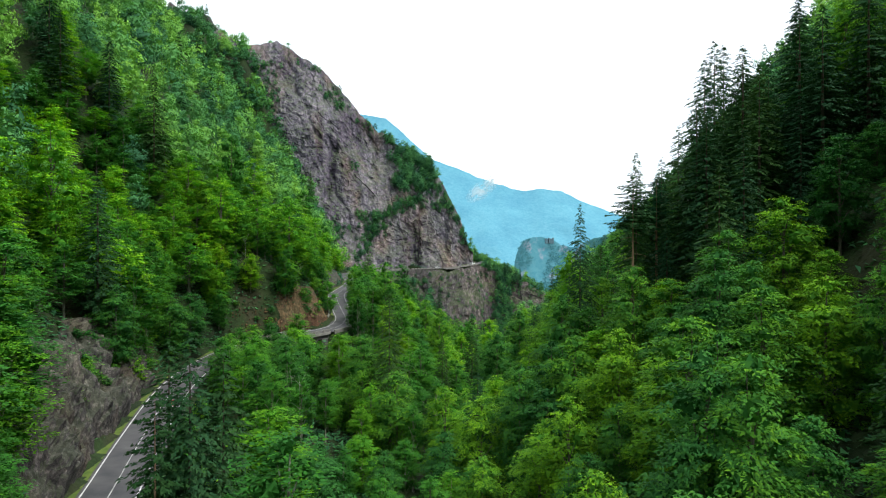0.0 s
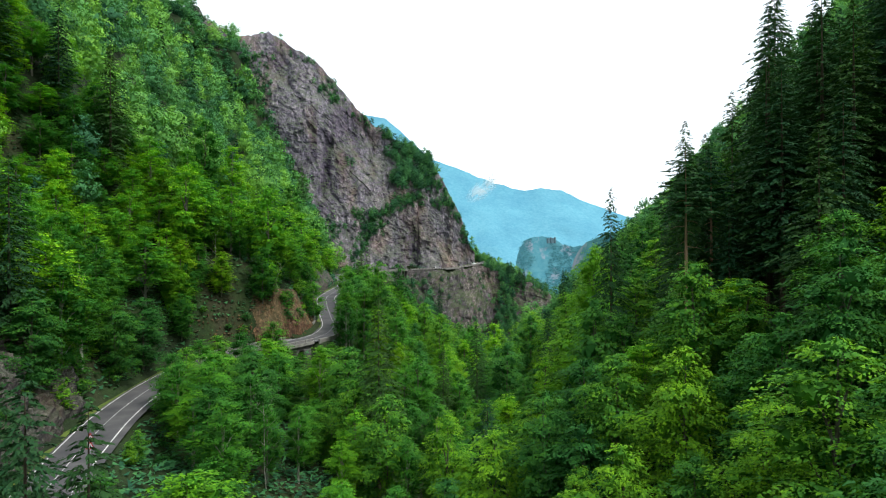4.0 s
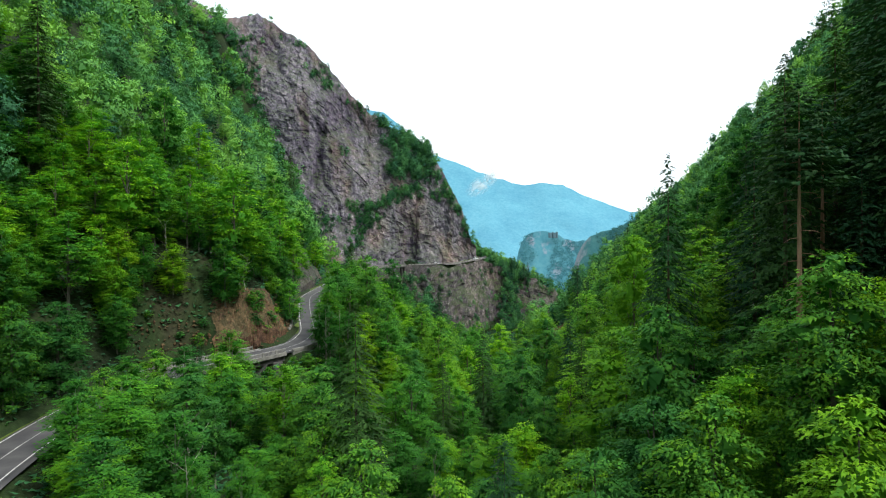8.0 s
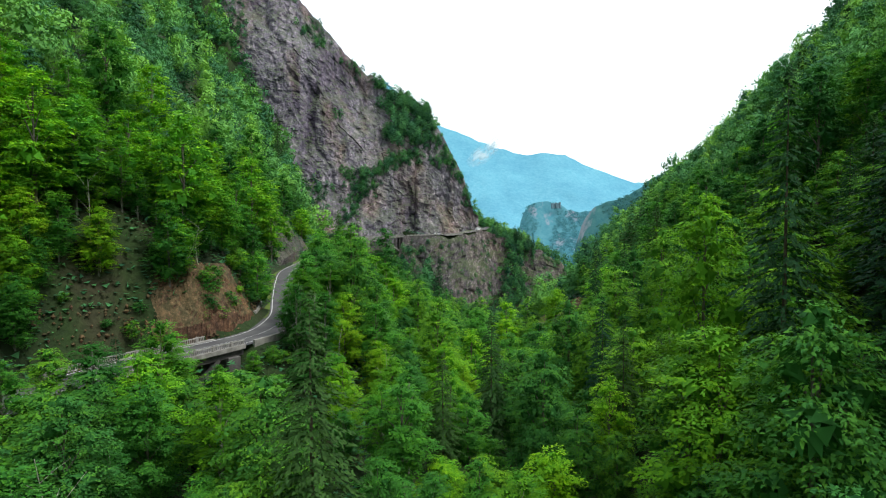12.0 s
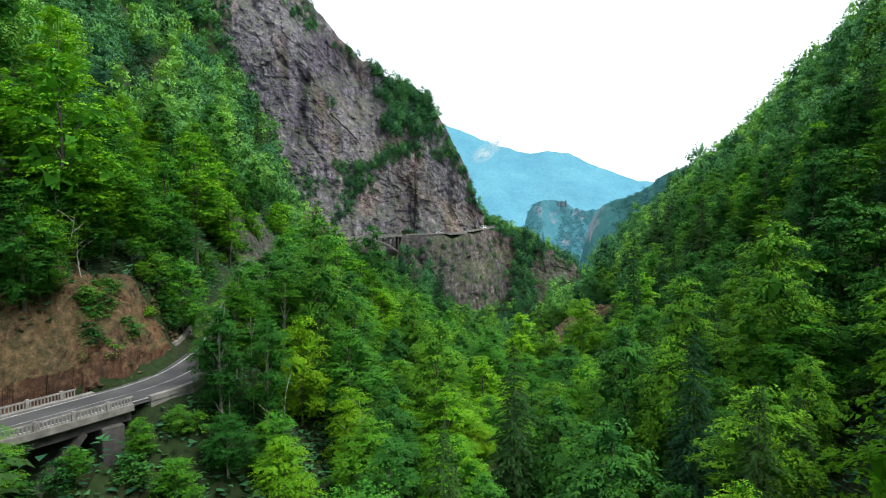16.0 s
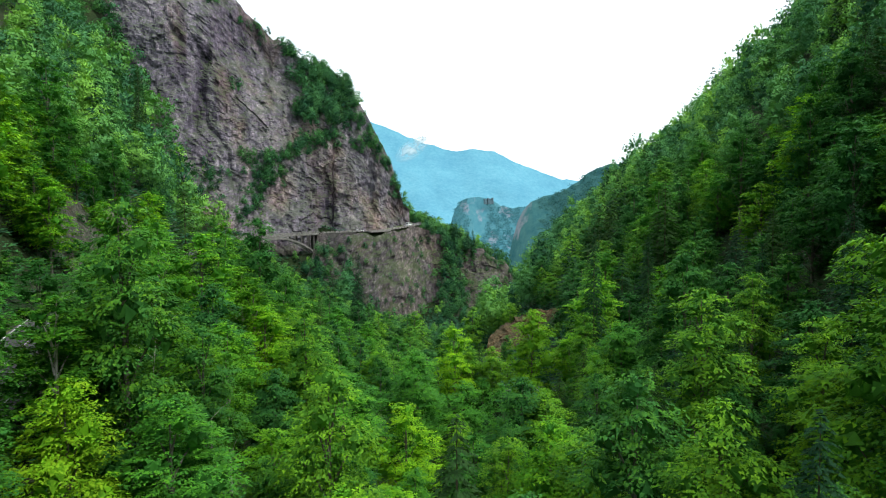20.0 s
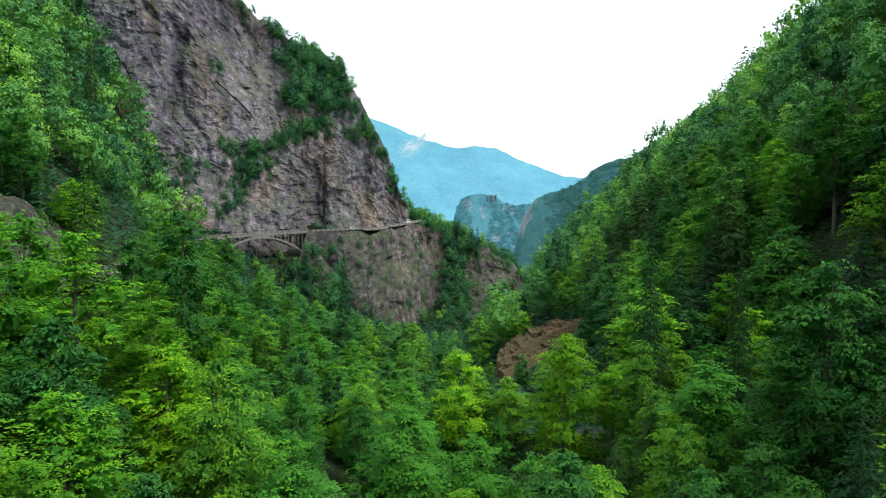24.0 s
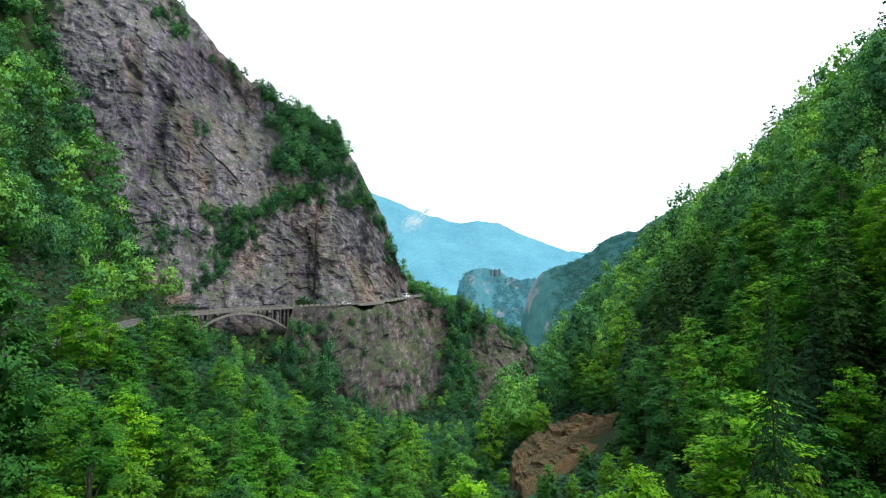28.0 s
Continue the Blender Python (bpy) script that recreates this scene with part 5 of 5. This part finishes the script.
def bare_birch(x, y, tall, lean, seed):
    """A thin pale trunk with a few bare boughs."""
    r = np.random.default_rng(seed)
    z = float(height(np.array([x]), np.array([y]))[0])
    tree = tagged(new("bare_birch"), "thin pale birch trunk with bare boughs among the leaves", "tree", "bare birches by the road")
    tree.matrix_basis = pose(x, y, z, 0, 0, r.uniform(0, 360) if abs(lean) < 0.2 else 0)
    spine = [(lean * tall * q + 0.25 * math.sin(q * 5 + seed), 0.2 * math.sin(q * 4 + seed), tall * q - 0.5) for q in np.linspace(0, 1, 8)]
    part("trunk", tubes_mesh("trunk", [tube(spine, list(np.linspace(0.085, 0.02, 8)), 6)], bark_birch), None, tree)
    for k in range(9):
        p = Vector(spine[2 + k % 5]).lerp(Vector(spine[3 + k % 5]), r.random())
        a, L = k * 2.4, tall * r.uniform(0.12, 0.26)
        d = Vector((math.cos(a), math.sin(a), 0.8)) * L
        part("bough", tubes_mesh("bough", [tube([p, p + d * 0.5 + Vector((0, 0, 0.1)), p + d], [0.032, 0.02, 0.01], 4)], bark_birch), None, tree)


for k, (x, y, tall, lean) in enumerate(((-45.5, 189, 9, 0.35), (-44, 193, 8, 0.12), (-24.5, 187, 13, 0.05), (-22.8, 191, 13, -0.06), (-14, 179, 12, 0.1), (-18, 185, 12, -0.08), (-11, 192, 12, 0.05), (-9, 176, 11, 0.12), (-56, 180, 13, 0.05), (-52, 200, 12, 0.08), (-30, 126, 14, 0.05), (-26, 116, 13, -0.05), (-12, 214, 13, 0.06), (-21, 222, 14, -0.04))):
    bare_birch(x, y, tall, lean, 300 + k)
STEP = 7.9
ax, ay = np.meshgrid(np.arange(-230, 236, STEP), np.arange(-60, 720, STEP))
ax = (ax + rng.uniform(-3.4, 3.4, ax.shape)).ravel()
ay = (ay + rng.uniform(-3.4, 3.4, ay.shape)).ravel()
az = height(ax, ay)
road_d, road_zz = near_line(ax, ay, road_xyz)
low_d, _ = near_line(ax, ay, lower_xyz)
slope_x = np.interp(ay, road_xyz[:, 1], road_xyz[:, 0])
conifer_patch = smooth_noise(ax, ay, 60, 9)
rock_top = massif(ax, ay)
face_y = np.interp(ax, FACE_X, FACE_Y)
far_sets = {}
for i in range(len(ax)):
    x, y, z = ax[i], ay[i], az[i]
    u, v, w = rng.random(3)
    path_x = np.interp(y, (0, 125, 219, 400), (0, 0, 10, 30))
    if road_d[i] < 5.6 or low_d[i] < 4.2 or np.min(np.hypot(marked_xy[:, 0] - x, marked_xy[:, 1] - y)) < 3.6:
        continue
    right = x > axis_x(y)
    size = 0.66 + 0.68 * u * u
    downhill = (not right) and x > slope_x[i]
    uphill = (not right) and not downhill
    if uphill and y > 205 and v < 0.2:
        continue
    if rock_top[i] > z - 3 and y > face_y[i] - 8 and x < 112:
        if v < (0.2 if x > 28 else (0.8 if x > -136 else 0.1)):
            continue
        size *= 0.55 if x > 28 else (0.36 if x > -136 else 0.7)
    if y > 500 and -78 < x < 28 and z > -24:
        continue
    if 500 < y < 560 and -75 < x < 100 and z < -16:
        size *= 0.5
    # clear ground: outcrop, scree, landslip, and low growth where the road lies open
    if uphill and ((64 < y < 118 and road_d[i] < 12) or (170 < y < 206 and road_d[i] < 10.5) or (270 < y < 325 and road_d[i] < 9)):
        continue
    if downhill and 150 < y < 190 and road_d[i] < 13:
        continue
    if 430 < y < 506 and -78 < x < -15:
        size *= 0.42
    if 375 < y <= 430 and -56 < x < -8:
        size *= 0.62
    if 44 < x < 70 and 364 < y < 412:
        continue
    if 34 < x < 62 and 316 < y < 372 or 24 < x < 46 and 372 <= y < 400:
        size *= 0.42
    if 22 < x < 42 and 262 < y < 303:
        size *= 0.38
    if right and abs(x - path_x) > 70:
        size = 0.82 + 0.36 * u
    kind = "beech"
    if right:
        # darker maple leaves bring in the right bank's shade by colour
        kind = "maple" if w < (1.0 if y < 130 else 0.8) else "beech"
        if conifer_patch[i] > 0.26 + 0.25 * v:
            kind = "spruce"
        if 165 < y < 250 and 24 < x < 75 and w > 0.78:
            kind = "spruce"
        if kind == "spruce" and 138 < y < 262:
            size = min(size, 0.66)
        if 95 < y < 150 and x > 36:
            kind = "spruce" if w < 0.6 else "maple"
    elif downhill:
        kind = "aspen" if w < 0.36 else ("maple" if w < 0.64 else ("beech" if w < 0.97 else ("pine" if y < 120 else "spruce")))
        open_road = y < 126 or 163 < y < 188
        if 195 < y < 262 and road_d[i] < 34:
            size = max(size, 0.95)
        if open_road and road_d[i] < 22:
            size *= 0.15 + 0.025 * road_d[i]
        elif road_d[i] < 10:
            size *= 0.8
    elif w < 0.06:
        kind = "spruce"
    elif w < 0.22:
        kind = "maple"
    if downhill and 285 < y < 440 and -48 < x < 14:
        size = min(size, 0.62 + 0.2 * u)
    top = z + 20 * size
    if abs(x - path_x) < 12 and top > -10 - 0.036 * y and y < 245:
        continue
    lateral = abs(x - path_x)
    if y < 1.15 * lateral - 15 and lateral > 110:
        continue
    if 15 < y < 285 and (lateral < 42 or (right and lateral < 64 and y < 140)) and y > 1.05 * lateral and counts.get(kind, 0) < 300:
        kit = KITS[kind][0]
        which = 0 if kind == "pine" else int(u * 97) % len(kit)
        plant(kind, which, x, y, z - 0.3, w * 3600, size, 0.85 + 0.35 * v)
        continue
    light = {"beech": "beech2", "maple": "maple2", "aspen": "maple2", "spruce": "spruce"}.get(kind, "beech2")
    if 60 < y < 345 and lateral < 84 and y > 1.25 * lateral and counts.get(light, 0) + counts.get(light[:-1], 0) < 300:
        plant(light, int(u * 97) % len(KITS[light][0]), x, y, z - 0.3, w * 3600, size, 0.85 + 0.35 * v)
        continue
    if 235 < y < 420 and lateral < 84 and y - 170 > 1.1 * lateral and kind not in ("spruce", "pine") and counts.get("ash", 0) < 300:
        plant("ash", int(u * 97) % 3, x, y, z - 0.3, w * 3600, size, 0.85 + 0.35 * v)
        continue
    if y > 400 and -8 < x < 80 and y < 522 and not right:
        size *= 0.42
    conical = kind in ("spruce", "pine")
    mid = y < 520 and lateral < 100 or y < 400 and lateral < 150
    k = ("spruce" if conical else "beech", mid, "right" if right else "left", int(u * 97) % (2 if conical else 3))
    far_sets.setdefault(k, []).append((x, y, z - 0.3, w * 20 * math.pi, size, 0.85 + 0.35 * v))

for x, y in zip(rng.uniform(-250, -138, 480), rng.uniform(466, 560, 480)):
    if -208 < x < -186 and rng.random() < 0.75:
        continue
    far_sets.setdefault(("beech", False, "ridge", int(x * 7) % 3), []).append((x, y, float(height(np.array([x]), np.array([y]))[0]) - 0.5, x, 0.4 + 0.3 * rng.random(), 1.0))
for x, y in zip(rng.uniform(-20, 330, 900), rng.uniform(700, 1200, 900)):
    far_sets.setdefault(("beech", False, "valley", int(x * 7) % 3), []).append((x, y, float(height(np.array([x]), np.array([y]))[0]), x, 1.15, 1.0))

# trees that close the slope above the road
for y0, y1, lo, hi, count in ((120, 172, 8, 24, 30), (170, 206, 12, 24, 20), (206, 300, 8, 24, 26)):
    for i in range(count):
        y = y0 + (y1 - y0) * (i + rng.random()) / count
        x = float(np.interp(y, road_xyz[:, 1], road_xyz[:, 0])) - rng.uniform(lo, hi)
        z = float(height(np.array([x]), np.array([y]))[0])
        kind = ("beech", "yellow", "aspen", "beech")[int(rng.random() * 4)]
        plant(kind, i % 2, x, y, z - 0.3, rng.uniform(0, 360), rng.uniform(0.6, 0.95), 1.0)

# shrubs on the banks of the road
for p, a in resample(stretch_of(road_line, 66, 300), 1.9):
    for side in (-1, 1):
        u, v = rng.random(2)
        off = side * (5.9 + 4.5 * u)
        if v < 0.35 or (side > 0 and p.y < 128 and v < 0.8) or (side < 0 and 66 < p.y < 118 and u < 0.8) or (side < 0 and 162 < p.y < 188) or (side > 0 and 166 < p.y < 182 and v < 0.5) or (side < 0 and 188 < p.y < 203):
            continue
        t = math.radians(a)
        x, y = p.x + math.sin(t) * off, p.y - math.cos(t) * off
        z = float(height(np.array([x]), np.array([y]))[0])
        plant("shrub", int(u * 90) % 3, x, y, z - 0.2, v * 720, (0.55 if side > 0 else 0.8) + 0.4 * u)

for y0, y1, lo, hi, count in ((72, 122, 6, 14, 26), (170, 208, 7, 12, 18), (268, 328, 6, 13, 26)):
    line = stretch_of(road_line, y0, y1)
    for i in range(count):
        p = line[int(rng.random() * len(line))]
        x, y = p.x - rng.uniform(lo, hi), p.y + rng.normal()
        plant("shrub", i % 3, x, y, float(height(np.array([x]), np.array([y]))[0]) + (1.2 if y0 < 100 else 0.2), rng.uniform(0, 360), rng.uniform(0.4, 0.9))

corners = np.array([(1, 0, 0), (-1, 0, 0), (0, 1, 0), (0, -1, 0), (0, 0, 1), (0, 0, -1)], float)
sides = np.array([(0, 2, 4), (2, 1, 4), (1, 3, 4), (3, 0, 4), (2, 0, 5), (1, 2, 5), (3, 1, 5), (0, 3, 5)])
vs, fs = [], []
line = stretch_of(road_line, 166, 210)
for i in range(700):
    p = line[int(rng.random() * len(line))]
    x, y = p.x - 4.3 - 7.5 * rng.random() ** 1.6, p.y + rng.normal()
    z = float(height(np.array([x]), np.array([y]))[0]) + (0.1 if x > p.x - 5.2 else 0.55)
    fs.append(sides + 6 * i)
    vs.append(corners * rng.uniform(0.6, 1.3, (6, 1)) * rng.uniform(0.1, 0.42) * rng.uniform(0.6, 1.2, 3) + (x, y, z))
tagged(new("rubble", mesh_from("rubble", np.concatenate(vs), np.concatenate(fs), [earth_orange])), "loose brown stones fallen on the scree beside the road", "rubble", kind="stuff")

for (kind, mid, side, which), rows in far_sets.items():
    proto = ((spruce_mid if mid else spruce_far) if kind == "spruce" else (beech_mid if mid else beech_far))[which][1]
    tints = {"valley": (0.0, 0.4), "ridge": (0.0, 0.55)}.get(side, (0.08, 0.82))
    if kind == "spruce":
        scatter("spruce_woods", proto, rows, needles_woods, "distant dark spruce wood on the mountainside", "forest", tints)
    else:
        scatter("beech_woods", proto, rows, leaf_woods, "distant dense green beech wood on the mountainside", "forest", tints)

# bushes and small trees that cling to the ledges of the cliff: centre x, z, spread and number
LEDGES = [(-35, 80, 7, 7, 24), (-24, 83, 8, 6, 30), (-15, 72, 5, 7, 24), (-29, 62, 7, 8, 26), (-21, 53, 6, 7, 20), (-37, 55, 6, 6, 14), (-12, 60, 4, 7, 12), (-44, 33, 8, 4, 22), (-34, 39, 7, 5, 20),
          (-55, 27, 6, 5, 20), (-59, 16, 5, 5, 20), (-51, 19, 6, 4, 12), (-64, 5, 5, 6, 18), (-67, 26, 4, 7, 10), (-22, 40, 6, 5, 14), (-5, 54, 4, 6, 12), (2, 43, 4, 7, 14), (6, 34, 4, 6, 12),
          (-7, 36, 5, 5, 8), (12, 26, 3, 7, 10), (-69, -6, 4, 5, 8), (-84, 12, 6, 8, 12), (-146, 124, 7, 18, 26), (-150, 150, 10, 8, 16), (-97, 132, 6, 6, 14), (-90, 124, 4, 5, 8), (-75, 70, 3, 3, 4),
          (-60, 104, 4, 3, 5), (-112, 158, 12, 4, 9), (-92, 140, 8, 4, 8), (-66, 110, 8, 4, 8), (-48, 101, 5, 4, 8), (18, 12, 3, 7, 10)]
bush_rows = []
for cx, cz, sx, sz, n in LEDGES:
    for i in range(int(n * 1.5)):
        x, z = cx + rng.normal() * sx * 0.6, cz + rng.normal() * sz * 0.6
        if z > float(np.interp(x, CREST_X, CREST_Z)) + 1:
            z = float(np.interp(x, CREST_X, CREST_Z)) - 4
        y = float(np.interp(x, FACE_X, FACE_Y)) - 3 + 0.36 * (z + 24)
        o = rock_offset(x, y, z, 1.0)
        bush_rows.append((x + o * 0.25, y - o - 0.8, z - 2.2, rng.uniform(0, 6.28), rng.uniform(0.45, 1.0) if cz > 45 and -50 < cx < -8 else rng.uniform(0.22, 0.55)))
for i in range(230):
    x, z = rng.uniform(-24, 104), rng.uniform(-78, -21)
    top = float(np.interp(x, (-27, 5, 20, 34, 60, 90, 106, 114), (-18.3, -17, -15.8, -15, -25, -38, -62, -80)))
    z = min(z, top - 3.5)
    y = float(np.interp(x, LOWER_X, LOWER_Y)) + 0.36 * (z + 24)
    bush_rows.append((x, y - rock_offset(x, y, z, 0.7) + 0.4, z - 1.5, rng.uniform(0, 6.28), rng.uniform(0.15, 0.45)))
for i in range(260):
    # a bushy gully that parts the wall from the low spur, and growth at the wall's foot
    if i < 150:
        z = rng.uniform(-76, -22)
        x = 56 + rng.normal() * 5 + (z + 22) * 0.12
    else:
        z = -84 + abs(rng.normal()) * 10
        x = rng.uniform(-32, 60)
    z = min(z, float(np.interp(x, (34, 60, 90), (-18, -27, -40))))
    y = float(np.interp(x, LOWER_X, LOWER_Y)) + 0.36 * (z + 24)
    bush_rows.append((x, y - rng.uniform(0, 1.5), z - 1.5, rng.uniform(0, 6.28), rng.uniform(0.3, 0.62)))
for i in range(110):
    # growth that hides the edge of the wall beside the arch
    z = rng.uniform(-70, -26)
    x = -28 + 17 * rng.random() ** 1.3
    if i % 4 == 0:
        x, z = rng.uniform(-35, -26), rng.uniform(-58, -33)
    bush_rows.append((x, float(np.interp(x, LOWER_X, LOWER_Y)) + 0.36 * (z + 24) + rng.uniform(-3, 1), z - 1.5, rng.uniform(0, 6.28), rng.uniform(0.25, 0.55)))

for x in np.concatenate([rng.uniform(30, 108, 20), rng.normal(62, 9, 22)]):
    z = float(np.interp(x, (28, 34, 60, 90, 106, 114), (-15, -15, -25, -38, -62, -80)))
    y = float(np.interp(x, LOWER_X, LOWER_Y)) + 0.36 * (z + 24)
    for k in range(2):
        bush_rows.append((x + rng.normal() * 2, y + rng.uniform(-1, 9), z - 2.2 - 1.2 * (k == 0), rng.uniform(0, 6.28), rng.uniform(0.18, 0.62)))

# thicket in the hollow under the arch and along the foot of the cliff
for i in range(90):
    x = rng.uniform(-78, -52)
    y = float(np.interp(x, (-80, -66, -48, -29, -18), (500, 507, 516, 522, 524))) - rng.uniform(3, 22)
    z = float(height(np.array([x]), np.array([y]))[0])
    if z < -27:
        bush_rows.append((x, y, z - 1, rng.uniform(0, 6.28), rng.uniform(0.2, 0.36)))


spur_rows = [(x, float(np.interp(x, (26, 40, 70, 114), (534, 546, 562, 580))) + rng.uniform(-3, 8), 0, rng.uniform(0, 6.28), rng.uniform(0.3, 0.6)) for x in np.concatenate([rng.normal(58, 6, 22), rng.normal(74, 5, 10), rng.uniform(40, 104, 12)])]
spur_rows = [(x, y, float(np.interp(x, (28, 34, 60, 90, 106), (-15, -15, -25, -38, -62))) - 2.5, a, k) for x, y, _, a, k in spur_rows]
scatter("spur_conifers", spruce_mid[0][1], spur_rows, needles_woods, "dark conifers on the low rocky spur", "conifers", (0.0, 0.6))
bush = dome(173, 15, 9.5, 520, 0.66, 0.12, leaf_woods, "bush", 8)
scatter("cliff_bushes", bush, bush_rows, leaf_woods, "green bushes clinging to ledges of the grey cliff", "bushes", (0.0, 0.55))
# grass on the earthy foot of the cliff, and woods on the shoulder behind its nose
grass_rows = []
for cx, cz, sx, sz, n in ((-91, 17, 3, 4, 26), (-83, 3, 3, 6, 30), (-78, -6, 3, 3, 16), (-88, 30, 2, 4, 10), (-62, -8, 3, 4, 14)):
    for i in range(n):
        z = cz + rng.normal() * sz
        x = cx + rng.normal() * sx - 0.4 * (z - cz)
        y = float(np.interp(x, FACE_X, FACE_Y)) - 3 + 0.36 * (z + 24)
        grass_rows.append((x, y - rock_offset(x, y, z, 1.0) + 0.2, z - 0.8, rng.uniform(0, 6.28), rng.uniform(0.07, 0.16)))
scatter("ledge_grass", bush, grass_rows, leaf_woods, "yellow-green grass tufts on the earthy foot of the cliff", "grass", (0.75, 0.25))
shoulder_rows = [(x, y, float(height(np.array([x]), np.array([y]))[0]) - 1, x * 3, 0.3 + 0.3 * rng.random()) for x, y in zip(rng.uniform(12, 62, 190), rng.uniform(598, 640, 190))]
scatter("shoulder_woods", beech_far[0][1], shoulder_rows, leaf_woods, "green woods on the shoulder behind the cliff", "forest", (0.1, 0.7))

# low undergrowth that covers the forest floor near the road and on the open banks


def undergrowth(ux, uy, lo, hi, label, tint):
    n = len(ux)
    uz = height(ux, uy)
    along = rng.normal(size=(n, 3)) * np.array([1, 1, 0.3]) + np.array([0.4, 0, 0.1])
    ln = rng.uniform(lo, hi, n)
    me = leaf_mesh("undergrowth", np.stack([ux, uy, uz + rng.uniform(0.05, 0.8, n) * hi], -1), along, np.cross(along, np.array([0.3, 0, 1.0])) + rng.normal(size=(n, 3)) * 0.2, ln, ln * rng.uniform(0.6, 0.9, n),
                   np.tile(np.array([[0.1, 0, 1.0]]), (n, 1)), [leaf_woods])
    me.attributes.new("tree_tint", "FLOAT", "POINT").data.foreach_set("value", np.repeat(rng.random(n) * tint, 3).astype(np.float32))
    tagged(new("undergrowth", me), label, "undergrowth", kind="stuff")


ux, uy = rng.uniform(-100, 95, 130000), rng.uniform(45, 330, 130000)
ud, _ = near_line(ux, uy, road_xyz)
scar = (ux < np.interp(uy, road_xyz[:, 1], road_xyz[:, 0])) & (((uy > 62) & (uy < 120) & (ud < 13)) | ((uy > 168) & (uy < 206) & (ud < 9)))
keep = (ud > 5.0) & ~(scar & (rng.random(130000) < 0.93)) & ((ux < -12) | (ux > 34))
undergrowth(ux[keep], uy[keep], 0.5, 1.2, "low leafy undergrowth on the forest floor", 0.45)
ux, uy = rng.uniform(-125, 110, 90000), rng.uniform(300, 535, 90000)
ud, _ = near_line(ux, uy, road_xyz)
scarp = (ux > 44) & (ux < 70) & (uy > 362) & (uy < 412)
keep = (ud > 5.2) & ~scarp & (height(ux, uy) < 20)
undergrowth(ux[keep], uy[keep], 0.8, 1.9, "dense low bushes on the open slopes up the gorge", 0.12)

# a wisp of mist on the far mountainside
mist, mn, ml = material("mist")
geo = mn.new("ShaderNodeTexCoord")
fade = mn.new("ShaderNodeTexGradient")
fade.gradient_type = "SPHERICAL"
stretch = mn.new("ShaderNodeMapping")
stretch.inputs["Location"].default_value = (-1, -1, 0)
stretch.inputs["Scale"].default_value = (2, 2, 2)
ml.new(geo.outputs["UV"], stretch.inputs["Vector"])
ml.new(stretch.outputs["Vector"], fade.inputs["Vector"])
puff = noise_node(mn, ml, 4.0, 5, geo.outputs["UV"])
amount = maths(mn, ml, "MULTIPLY", fade.outputs["Fac"], ramp_node(mn, ml, puff.outputs["Fac"], [(0.30, (0, 0, 0)), (0.55, (1, 1, 1))]).outputs["Color"])
clear = mn.new("ShaderNodeBsdfTransparent")
white = mn.new("ShaderNodeBsdfDiffuse")
white.inputs["Color"].default_value = (0.75, 0.85, 0.88, 1)
both = mn.new("ShaderNodeMixShader")
ml.new(amount, both.inputs["Fac"])
ml.new(clear.outputs["BSDF"], both.inputs[1])
ml.new(white.outputs["BSDF"], both.inputs[2])
mo = mn.new("ShaderNodeOutputMaterial")
ml.new(both.outputs["Shader"], mo.inputs["Surface"])


def wisp(cx, cy, cz, w, h, lean):
    c, s_ = math.cos(lean), math.sin(lean)
    vs = [(cx + c * a * w - s_ * b * h, cy, cz + s_ * a * w + c * b * h) for a, b in ((-0.5, -0.5), (0.5, -0.5), (0.5, 0.5), (-0.5, 0.5))]
    me = mesh_from("mist_wisp", vs, [(0, 1, 2, 3)], [mist])
    uv = me.uv_layers.new(name="UVMap")
    uv.data.foreach_set("uv", np.array([0, 0, 1, 0, 1, 1, 0, 1], np.float32))
    tagged(new("mist_wisp", me), "thin white wisp of mist on the far mountainside", "mist", "wisps of mist")


wisp(150, 2450, 228, 150, 70, 0.6)
wisp(185, 2450, 262, 90, 60, 1.0)

# woods on the castle hill and the spur, distance haze put into their colour and glow
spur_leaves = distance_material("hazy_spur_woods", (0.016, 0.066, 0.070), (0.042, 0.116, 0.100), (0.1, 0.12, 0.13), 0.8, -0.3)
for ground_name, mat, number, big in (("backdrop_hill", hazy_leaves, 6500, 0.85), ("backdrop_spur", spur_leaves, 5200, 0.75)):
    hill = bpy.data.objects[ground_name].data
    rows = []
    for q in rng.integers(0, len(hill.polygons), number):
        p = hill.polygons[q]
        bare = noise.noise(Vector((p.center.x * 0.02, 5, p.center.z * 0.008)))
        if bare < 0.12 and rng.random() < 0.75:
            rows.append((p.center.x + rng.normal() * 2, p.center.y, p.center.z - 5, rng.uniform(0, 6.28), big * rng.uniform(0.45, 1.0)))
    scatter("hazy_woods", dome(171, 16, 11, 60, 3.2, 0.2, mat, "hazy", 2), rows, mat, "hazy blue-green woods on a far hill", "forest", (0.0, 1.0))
